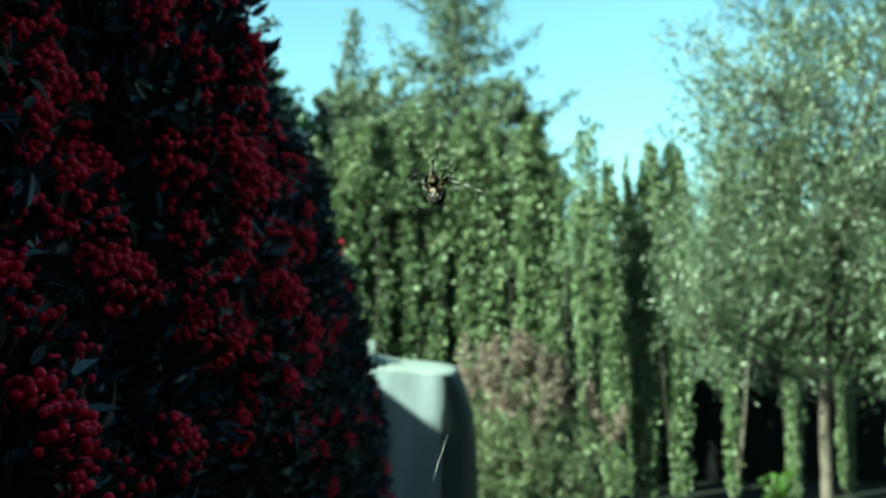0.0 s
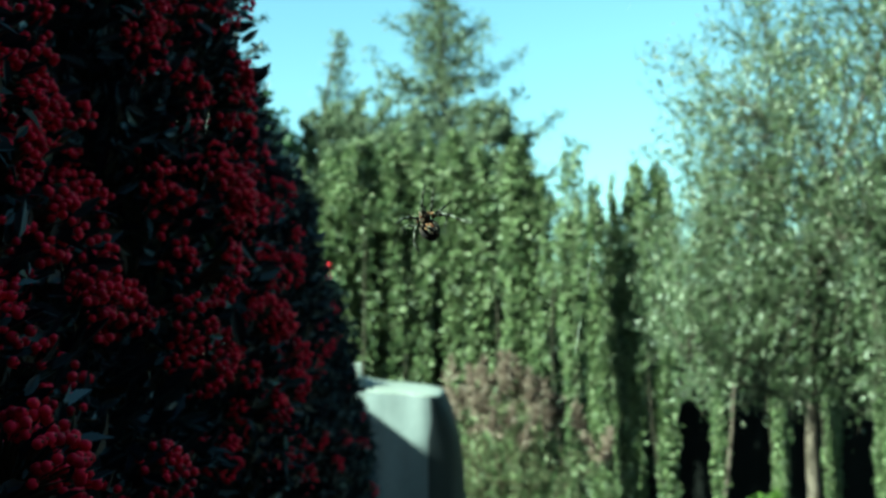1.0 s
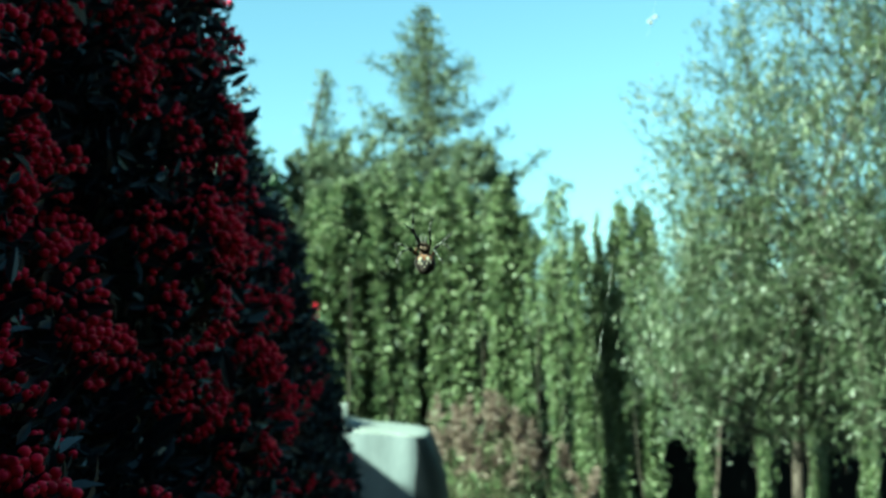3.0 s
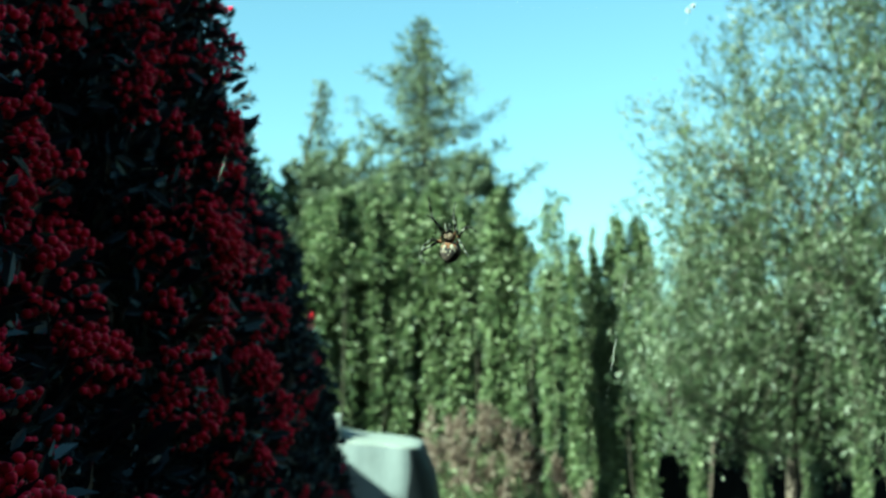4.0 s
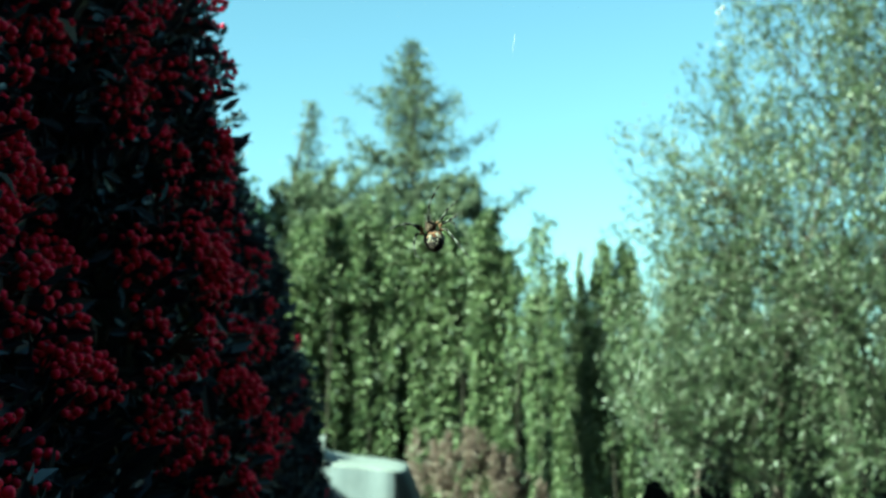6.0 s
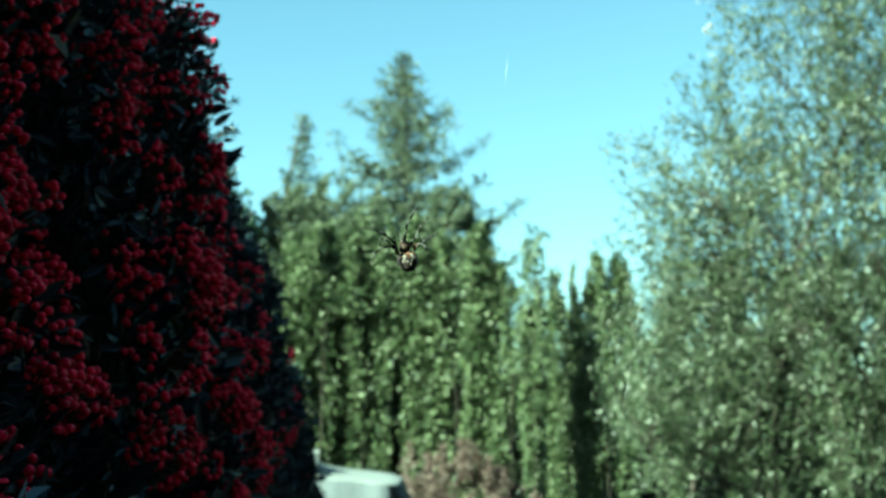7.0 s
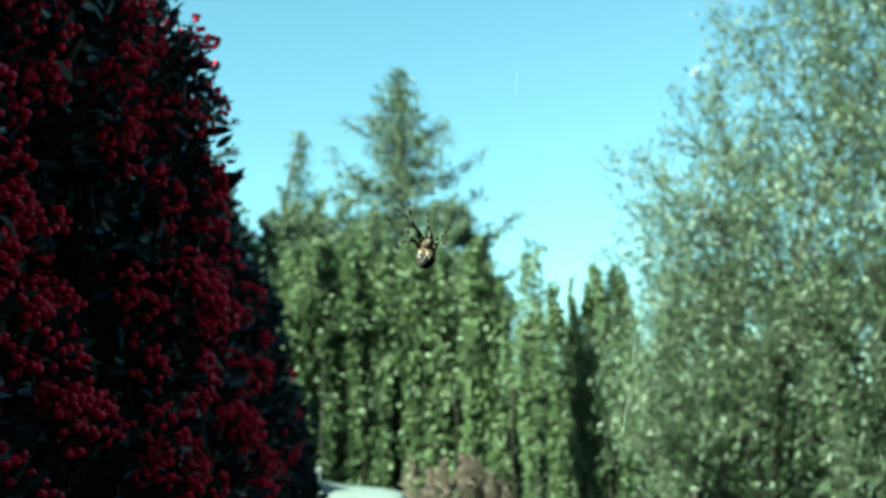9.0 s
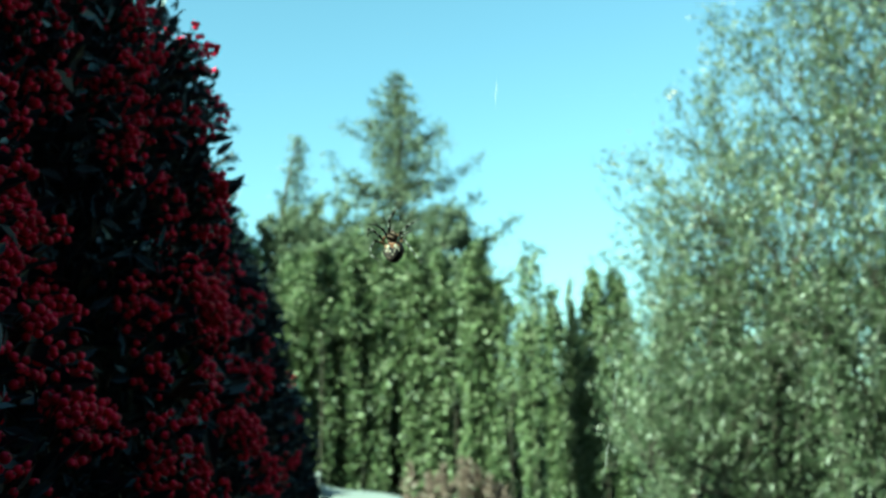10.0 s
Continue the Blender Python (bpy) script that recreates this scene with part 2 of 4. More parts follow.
HEDGE_TOP = np.array(((-0.7, 1.42), (0.25, 1.50), (0.48, 1.62), (0.62, 1.84), (0.9, 1.905), (1.4, 1.848), (1.65, 1.816), (1.9, 1.79), (2.4, 1.68), (3.0, 1.57), (3.6, 1.40), (4.0, 1.19), (4.4, 0.95), (4.9, 0.60), (5.2, 0.25)))
PROFILE_AT = np.concatenate(([0], np.cumsum(np.linalg.norm(np.diff(HEDGE_PROFILE, axis=0), axis=1))))


def hedge_surface(y, u, inset=0.0):
    """A point of the clipped hedge: y along it, u round its section (0 to 1)."""
    s = u * PROFILE_AT[-1]
    px, pz = np.interp(s, PROFILE_AT, HEDGE_PROFILE[:, 0]), np.interp(s, PROFILE_AT, HEDGE_PROFILE[:, 1])
    top = np.interp(y, HEDGE_TOP[:, 0], HEDGE_TOP[:, 1])
    near = np.sqrt(np.clip(1 - np.clip((-0.54 - y) / 0.16, 0, 1) ** 2, 0.001, 1))
    lump = 0.018 * np.sin(y * 7.1 + pz * 5.3) + 0.014 * np.sin(y * 13.7 - pz * 11.1 + 1.3) + 0.012 * np.sin(y * 23 + pz * 19)
    hollow = 0.065 * np.clip((1.1 - y) / 0.35, 0, 1) * np.clip((pz - 0.70) / 0.08, 0, 1) * (px > -0.5)
    px = px - hollow
    k = near * (1 - inset / 0.72)
    x = -0.95 + (px + 0.95) * k + lump * np.sign(px + 0.95)
    z = pz * (top - 0.4 * inset)
    return np.stack((x, y, z), -1)


def hedge_normal(y, u):
    e = 0.01
    a = hedge_surface(y + e, u) - hedge_surface(y - e, u)
    b = hedge_surface(y, np.clip(u + e, 0, 1)) - hedge_surface(y, np.clip(u - e, 0, 1))
    return unit(np.cross(a, b))




def cluster_mesh(rng, count, shape, spread):
    """A bunch of berries on forked stalks."""
    a = rng.normal(0, 1, (count, 3))
    a = unit(a) * (rng.uniform(0.35, 1.0, (count, 1)) ** 0.5) * spread
    a[:, 2] *= 0.75
    a[:, 0] = np.abs(a[:, 0]) * 0.7
    for _ in range(12):
        d = a[:, None] - a[None]
        l = np.linalg.norm(d, axis=2) + np.eye(count)
        push = np.clip(0.0074 - l, 0, 1)[..., None] * d / l[..., None]
        a += push.sum(1) * 0.4
    r = rng.uniform(0.0029, 0.0038, count)
    bv, bf = balls(a, r, shape)
    stalks = []
    for p in a:
        stalks.append(tube(bend((-0.02, 0, -0.012), p, rng, 0.1, 4), (0.0010, 0.0008, 0.0006, 0.0005), 3))
    sv, sf = join(stalks)
    crown = a + np.stack((r, r * 0, r * 0), 1) * 0.93
    cv, cf = balls(crown, 0.0010, ICO_LOW)
    v = np.concatenate((bv, cv, sv))
    return v, bf, cf + len(bv), sf + len(bv) + len(cv)


def spray_mesh(name, sprays):
    """One mesh of the berry sprays given, each with the pose at which it hangs."""
    vs, sets, at = [], ([], [], []), 0
    for (v, *faces), m in sprays:
        m = np.array(m)
        vs.append(v @ m[:3, :3].T + m[:3, 3])
        for have, f in zip(sets, faces):
            have.append(f + at)
        at += len(v)
    sets = [np.concatenate(s) for s in sets]
    return mesh_of(name, np.concatenate(vs), [(sets[0], 0), (sets[1], 1), (sets[2], 1)], [BERRY, TWIG], True)


def sprig_mesh(rng, count, size):
    """A short twig with a whorl of narrow leaves; it points along +x."""
    twig = bend((-0.03, 0, 0), (0.022, 0, 0.006), rng, 0.1, 6)
    tv, tf = tube(twig, (0.0018, 0.0017, 0.0015, 0.0013, 0.0011, 0.0008), 5)
    k = np.linspace(0.25, 1, count)
    at = np.stack([np.interp(k, np.linspace(0, 1, 6), twig[:, i]) for i in range(3)], 1)
    ang = np.arange(count) * 2.4 + rng.uniform(0, 6)
    side = np.stack((0 * ang, np.cos(ang), np.sin(ang)), 1)
    along = side * rng.uniform(0.6, 1.0, (count, 1)) + np.array((0.55, 0, 0.1)) + rng.normal(0, 0.12, (count, 3))
    n = np.array((1.0, 0, 0.5)) - side * 0.4
    lv, lf = leaves(rng, at, along, np.broadcast_to(n, at.shape) + rng.normal(0, 0.2, at.shape), rng.uniform(0.75, 1.15, count) * size, rng.uniform(0.30, 0.40, count) * size)
    return mesh_of("leaf_sprig", np.concatenate((tv, lv)), [(tf, 1), (lf + len(tv), 0)], [SPRIG_LEAF, TWIG], False)


def outward(p, n, rng, jitter=0.35):
    """A pose at p whose +x looks along n, turned about it by chance."""
    x = Vector(n) + Vector(rng.normal(0, jitter, 3))
    x.normalize()
    up = Vector((0, 0, 1))
    y = up.cross(x).normalized()
    z = x.cross(y)
    m = Matrix((x, y, z)).transposed().to_4x4()
    m.translation = Vector(p)
    return m @ Matrix.Rotation(rng.uniform(-0.6, 0.6), 4, "X")


# along the hedge and up: the thick bunches
BUNCHES = ((0.64, 1.31), (0.66, 1.38), (0.73, 1.46), (0.71, 1.53), (0.71, 1.62), (0.80, 1.66), (0.72, 1.57), (0.83, 1.60), (0.80, 1.55), (0.89, 1.55), (1.02, 1.69), (0.97, 1.59), (0.95, 1.56),
           (1.19, 1.63), (1.06, 1.62), (0.79, 1.44), (0.87, 1.40), (1.02, 1.43), (1.08, 1.40), (1.06, 1.47), (1.01, 1.37), (0.98, 1.46), (1.40, 1.27), (1.14, 1.32), (0.90, 1.265), (1.34, 1.55),
           (1.28, 1.40), (1.64, 1.257), (1.60, 1.34), (1.28, 1.51), (1.75, 1.57), (1.32, 1.72), (1.49, 1.44), (1.08, 1.25), (0.93, 1.64), (0.82, 1.51))


def patchy(y, z):
    """Where bunches of berries crowd together, from 0 to 1."""
    bunch = np.max([np.exp(-((y - b) / (0.05 * b)) ** 2 - ((z - c) / (0.032 * b)) ** 2) for b, c in BUNCHES], axis=0)
    return 0.34 * bunch + 0.90 * np.array([0.5 + 0.16 * noise.noise(Vector((b * 3.0, c * 7.0, 3.7))) + 0.50 * noise.noise(Vector((b * 10, c * 21, 9.1))) for b, c in zip(y, z)])


def build_hedge():
    rng = np.random.default_rng(11)
    hedge = thing("berry_hedge", "tall clipped firethorn hedge dense with red berries and dark evergreen leaves", "hedge")
    # inner shell for the twigs; shade in the gaps is painted into it
    gy, gu = np.meshgrid(np.linspace(-0.70, 5.2, 140), np.linspace(0, 1, 90), indexing="ij")
    v = hedge_surface(gy.ravel(), gu.ravel(), 0.055)
    rough = np.array([noise.noise(Vector(p) * 14) + noise.noise(Vector(p) * 33) * 0.6 for p in v])
    v = v + hedge_normal(gy.ravel(), gu.ravel()) * (rough * 0.028)[:, None]
    i = np.arange(139)[:, None] * 90 + np.arange(89)[None]
    f = np.stack((i, i + 1, i + 91, i + 90), -1).reshape(-1, 4)
    cap = np.array([[0, k + 1, k] for k in range(1, 89)])
    capend = 139 * 90 + cap[:, ::-1]
    piece("twig_mass", mesh_of("twig_mass", v, [(f, 0), (cap, 0), (capend, 0)], [HEDGE_SHADE_CORE], True), hedge, "inner twig mass painted near black for the shade within")
    # leaves
    n = 122000
    y = np.where(rng.random(n) < 0.10, rng.uniform(-0.69, 0.31, n), 0.31 + 4.87 * rng.random(n) ** 1.05)
    u = np.where(rng.random(n) < 0.75, np.where(rng.random(n) < 0.30, rng.uniform(0.25, 0.36, n), rng.uniform(0.05, 0.33, n)), rng.uniform(0.3, 0.8, n))
    p, nn = hedge_surface(y, u), hedge_normal(y, u)
    p = p + nn * np.minimum(rng.normal(-0.026, 0.018, n), 0.004)[:, None]
    along = nn * rng.uniform(0.2, 1.0, (n, 1)) + rng.normal(0, 0.6, (n, 3)) + np.array((0, 0, 0.35))
    nor = nn + rng.normal(0, 0.55, (n, 3)) + np.array((0, 0, 0.3))
    L = rng.uniform(0.014, 0.032, n) * np.where(rng.random(n) < 0.12, 1.45, 1.0) * np.interp(u, (0.25, 0.30), (1.0, 0.72)) * np.interp(y, (0.45, 0.85), (0.55, 1.0))
    lv, lf = leaves(rng, p, along, nor, L, L * rng.uniform(0.32, 0.44, n))
    piece("foliage", mesh_of("foliage", lv, [(lf, 0)], [HEDGE_LEAF]), hedge, "small glossy dark green leaves", kind="stuff")
    # shoots that break the clipped outline
    shoots = []
    for _ in range(150):
        yy, uu = rng.uniform(1.3, 4.9), rng.uniform(0.2, 0.6)
        q, m = hedge_surface(np.array([yy]), np.array([uu]))[0], hedge_normal(np.array([yy]), np.array([uu]))[0]
        shoots.append(tube(bend(q - m * 0.06, q + m * rng.uniform(0.0, 0.025) + rng.normal(0, 0.015, 3), rng, 0.05, 5), (0.002, 0.0018, 0.0015, 0.0012, 0.0008), 4))
    sv, sf = join(shoots)
    piece("twigwork", mesh_of("twigwork", sv, [(sf, 0)], [TWIG], True), hedge, "thin brown twigs", kind="stuff")
    # sprigs
    kinds = [sprig_mesh(rng, int(rng.integers(6, 10)), rng.uniform(0.012, 0.020)) for _ in range(9)]
    spots = [(1.62 + 0.02 * k, 0.300 - 0.006 * k, 0.004 + 0.012 * (k % 2)) for k in range(8)] + [(1.36, 0.31, 0.005), (1.52, 0.305, 0.005)]
    for _ in range(270):
        spots.append((0.72 + 1.9 * rng.random() ** 1.4, rng.uniform(0.10, 0.33), rng.uniform(-0.035, -0.005)))
    dense = [sprig_mesh(rng, 20, 0.0125) for _ in range(3)]
    for k, (yy, uu, off) in enumerate(spots):
        q, m = hedge_surface(np.array([yy]), np.array([uu]))[0], hedge_normal(np.array([yy]), np.array([uu]))[0]
        piece("leaf_sprig", kinds[k % len(kinds)] if k > 9 else dense[k % 3], hedge, m=outward(q + m * off, m, rng, 0.45))
    # berries
    near = [cluster_mesh(rng, int(rng.integers(18, 36)), ICO_MID, rng.uniform(0.026, 0.040)) for _ in range(10)]
    far = [cluster_mesh(rng, int(rng.integers(16, 30)), ICO_LOW, rng.uniform(0.022, 0.034)) for _ in range(6)]
    tries = 14000
    ys = 0.60 + 3.95 * rng.random(tries) ** 1.9
    us = rng.uniform(0.08, 0.34, tries)
    q, m = hedge_surface(ys, us), hedge_normal(ys, us)
    dens = patchy(ys, q[:, 2])
    want = np.clip((dens - 0.44) * 6.0, 0, 1) * np.interp(ys, (0.60, 0.75, 0.95, 1.25, 1.6, 2.4, 4.5), (0.5, 0.65, 1, 1.1, 1.0, 0.8, 0.5)) * np.interp(q[:, 2], (1.35, 1.75), (1.0, 1.35)) * np.interp(us - 0.040 * (ys < 1.12), (0.258, 0.285), (1.0, 0.14)) * 0.090
    picked = np.nonzero(rng.random(tries) < want)[0]
    picked = picked[np.argsort(ys[picked])]
    rest = []
    near_meshes, far_meshes = ([spray_mesh("berry_spray", [(d, Matrix())]) for d in kinds] for kinds in (near, far))
    for c, k in enumerate(picked):
        close = ys[k] < 1.7
        at = outward(q[k] + m[k] * (rng.uniform(-0.022, 0.014) - 0.02 * (ys[k] < 0.8)), m[k], rng, 0.3)
        if c < 300:
            piece("berry_spray", near_meshes[k % len(near)] if close else far_meshes[k % len(far)], hedge, m=at)
        else:
            rest.append((near[k % len(near)] if close else far[k % len(far)], at))
    if rest:
        me = spray_mesh("far_berry_mass", rest)
        piece("far_berry_mass", me, hedge, "red berries in small bunches", kind="stuff")
    # a few berries at the shoulder; their orange stands for sun on them
    v, bf, cf, sf = far[1]
    sunny = mesh_of("berry_spray", v * 0.62, [(bf, 0), (cf, 1), (sf, 1)], [SUN_BERRY, TWIG], True)
    piece("berry_spray", sunny, hedge, "red berries coloured orange for the sun on them", m=pose(-0.322, 2.88, 1.768))
    # crowded bunches high on the near face
    for k, (x, y, z) in enumerate(((-0.337, 0.954, 1.741), (-0.347, 1.064, 1.774), (-0.335, 0.942, 1.692), (-0.335, 0.947, 1.655), (-0.335, 1.055, 1.693), (-0.321, 1.101, 1.696),
                                   (-0.302, 1.134, 1.700), (-0.301, 1.139, 1.785), (-0.287, 1.134, 1.748), (-0.286, 1.168, 1.675), (-0.257, 1.198, 1.695), (-0.301, 1.077, 1.617))):
        out = Vector((0.62, -0.70, 0.25)).normalized()
        piece("berry_spray", near_meshes[(3 * k) % len(near)], hedge, m=outward(np.array((x, y, z)) + np.array(out) * 0.035, np.array(out), rng, 0.3))
    # shoots standing out of the clipped shoulder
    for k, (x, y, z, turn) in enumerate(((-0.245, 1.64, 1.822, 10), (-0.240, 1.62, 1.775, -15), (-0.262, 1.60, 1.850, 25), (-0.252, 1.66, 1.795, 60), (-0.275, 2.1, 1.760, 20), (-0.282, 2.3, 1.735, -10))):
        piece("leaf_sprig", dense[k % 3], hedge, m=pose(x - 0.012, y, z, 40 * k, -20, turn - 20))
    # single large leaves among the berries
    big = leaves(rng, np.zeros((1, 3)), np.array(((0.0, 0.0, 1.0),)), np.array(((0.0, -1.0, 0.2),)), 0.040, 0.016)
    large = mesh_of("leaf", big[0], [(big[1], 0)], [SPRIG_LEAF])
    pale = mesh_of("leaf", big[0], [(big[1], 0)], [AGED_LEAF])
    for me, x, y, z, tilt in ((pale, -0.268, 1.10, 1.645, 14), (large, -0.190, 1.10, 1.395, 168), (pale, -0.358, 0.94, 1.425, 8), (large, -0.335, 1.02, 1.50, 75), (large, -0.30, 1.04, 1.60, 120),
                              (large, -0.245, 1.08, 1.30, 200), (pale, -0.225, 1.12, 1.47, 150), (large, -0.235, 1.20, 1.56, 230)):
        piece("leaf", me, hedge, m=pose(x, y, z, 0, tilt, 20))
    return hedge


build_hedge()


# ---- far trees ----
def column_tree_meshes(rng, tall, wide, count, leaf, bark):
    trunk = bend((0, 0, 0), (rng.normal(0, 0.03), rng.normal(0, 0.03), tall * 0.93), rng, 0.0, 8)
    tv, tf = tube(trunk, np.linspace(0.015 if bark == PALE_BARK else 0.007, 0.004, 8), 6)
    n = count
    # upright shoots give the crown its ribs
    shoots = 5
    sa = np.arange(shoots) * 2.4 + rng.uniform(0, 6.28)
    sr = rng.uniform(0.35, 0.9, shoots)
    sh = rng.uniform(0.86, 1.0, shoots)
    k = rng.integers(0, shoots, n)
    h = rng.uniform(0.015, 1, n) ** 0.85 * sh[k]
    body = wide * np.interp(h, (0, 0.3, 0.5, 0.75, 1), (0.50, 0.58, 0.84, 1.22, 1.2)) * np.clip((1.03 - h / sh[k]) * 7, 0.14, 1)
    body = body * (1 + 0.24 * np.sin(h * 27 + k * 2.1) + 0.2 * np.sin(h * 61 + k * 4.7))
    ang = sa[k] + 0.4 * np.sin(h * 5 + k)
    c = np.stack((np.cos(ang), np.sin(ang), 0 * ang), 1)
    at = c * (body * sr[k])[:, None] + rng.normal(0, 1, (n, 3)) * (0.17 * body + 0.010)[:, None]
    at[:, 2] = h * tall + rng.normal(0, 0.02, n)
    out = unit(at * (1, 1, 0) + 1e-6)
    along = out * 0.8 + rng.normal(0, 0.45, (n, 3)) + np.array((0, 0, -0.25))
    nor = out * 0.9 + np.array((0, 0, 0.6)) + rng.normal(0, 0.4, (n, 3))
    L = rng.uniform(0.7, 1.25, n) * leaf
    lv, lf = leaves(rng, at, along, nor, L, L * rng.uniform(0.6, 0.8, n))
    return mesh_of("trunk", tv, [(tf, 0)], [bark], True), mesh_of("crown", lv, [(lf, 0)], [COLUMN_LEAF])


def build_columns():
    rng = np.random.default_rng(5)
    kinds = []
    for k in range(8):
        trunk, crown = column_tree_meshes(rng, 3.1, *((rng.uniform(0.108, 0.132), 8800, 0.041, DARK_BARK) if k < 6 else (0.07, 1500 if k < 7 else 2300, 0.045, (DARK_BARK, PALE_BARK)[k - 6])))
        t = thing("columnar_tree", "slender upright tree clothed to the ground in green leaves", "tree", "row of columnar trees")
        piece("trunk", trunk, t)
        piece("crown", crown, t)
        kinds.append(t)
    # place in the row, height, width
    row = []
    for x in np.arange(-2.45, 0.62, 0.268):
        row.append((x + rng.normal(0, 0.025), 9.4 + rng.normal(0, 0.035), (3.20 if x > -0.7 else 3.02) + rng.normal(0, 0.05), rng.uniform(1.0, 1.25)))
    row += [(0.72, 9.25, 3.10, 1.15), (0.86, 9.2, 2.86, 1.0)]
    row += [(1.087, 8.65, 2.57, 0.78), (1.33, 9.15, 2.76, 0.84), (1.61, 9.0, 2.84, 0.95), (1.83, 9.0, 2.9, 1.0), (2.71, 9.0, 2.9, 0.72), (3.30, 9.5, 2.9, 0.7), (3.72, 9.5, 3.0, 0.8), (4.2, 9.5, 2.9, 0.8)]
    for x in np.arange(-2.35, 0.80, 0.24):
        row.append((x + rng.normal(0, 0.03), 10.25 + rng.normal(0, 0.05), 3.12 + rng.normal(0, 0.08), 1.15))
    row += [(1.24, 10.1, 2.1, 0.75), (1.66, 10.2, 2.35, 0.75), (1.47, 9.05, 2.78, 0.42)]
    row += [(1.075, 8.7, 3.01, 1.0), (2.27, 9.1, 2.75, 1.0)]
    used = set()
    for i, (x, y, tall, wide) in enumerate(row):
        k = i % 6 if i < len(row) - 2 else 8 - len(row) + i
        m = pose(x, y, 0, 0, 0, rng.uniform(0, 360))
        ob = kinds[k] if k not in used else copy_thing(kinds[k], m)
        used.add(k)
        ob.matrix_basis = m @ Matrix.Diagonal((wide, wide, tall / 3.1, 1))


build_columns()


def build_conifer(seed, x, y, tall, reach, low, count, label):
    """A loose conifer: limbs in uneven tiers, each with clumps of short sprays and sky between them."""
    rng = np.random.default_rng(seed)
    t = thing("conifer_tree", label, "tree", m=pose(x, y, 0))
    tv, tf = tube(bend((0, 0, 0), (0, 0, tall), rng, 0.0, 10), np.linspace(0.10, 0.008, 10), 8)
    piece("trunk", mesh_of("trunk", tv, [(tf, 0)], [DARK_BARK], True), t, "dark brown bark")
    limbs, at, along, nor, size = [], [], [], [], []

    def clump(c, d, n, spread):
        at.append(c + rng.normal(0, 1, (n, 3)) * spread * (1, 1, 0.6))
        along.append(d * 0.7 + rng.normal(0, 0.6, (n, 3)) + np.array((0, 0, 0.15)))
        nor.append(rng.normal(0, 0.6, (n, 3)) + np.array((-0.2, -0.3, 0.9)))
        size.append(rng.uniform(0.04, 0.085, n))

    for i in range(count):
        z = low + (tall - low) * (i / count) ** 0.9
        r = reach * (1 - (z - low) / (tall - low)) ** 0.9 * rng.choice((0.5, 0.8, 1.0, 1.1)) * rng.uniform(0.85, 1.1) + 0.05
        a = i * 2.4 + rng.normal(0, 0.4)
        d = np.array((np.cos(a), np.sin(a), 0))
        w = bend((0, 0, z), d * r + np.array((0, 0, z + r * rng.uniform(0.0, 0.45))), rng, -0.12, 8)
        limbs.append(tube(w, np.linspace(0.014, 0.003, 8), 4))
        for k in np.arange(0.25, 1.01, 0.11 / max(r, 0.25)):
            c = np.array([np.interp(k, np.linspace(0, 1, 8), w[:, q]) for q in range(3)])
            if rng.random() < 0.12:
                continue
            side = np.array((-d[1], d[0], 0.1)) * rng.normal(0, 0.10) * r
            clump(c + side, d, int(rng.integers(20, 34) * (1.35 - 0.6 * k) * min(1.0, 0.2 + 1.3 * r)), (0.055 + 0.04 * (1 - k)) * min(1.0, 0.5 + r))
    for z in np.arange(low, tall, 0.05):
        clump(np.array((0, 0, z)) + rng.normal(0, 0.04, 3), np.array((0, 0, 1.0)), 4 if z > tall - 0.8 else 9, 0.025 + 0.06 * min(1.0, tall - z))
    v, f = join(limbs)
    piece("branchwork", mesh_of("branchwork", v, [(f, 0)], [DARK_BARK], True), t, kind="stuff")
    at, along, nor, size = (np.concatenate(q) for q in (at, along, nor, size))
    lv, lf = leaves(rng, at, along, nor, size, size * 0.42)
    piece("crown", mesh_of("crown", lv, [(lf, 0)], [CONIFER_LEAF]), t, "loose sprays of olive green foliage")


build_conifer(21, 0.11, 14.0, 6.14, 1.85, 2.6, 122, "tall olive green conifer behind the row of columnar trees")
build_conifer(22, -1.13, 14.3, 5.36, 0.62, 2.6, 62, "slim sparse conifer beside a taller one")


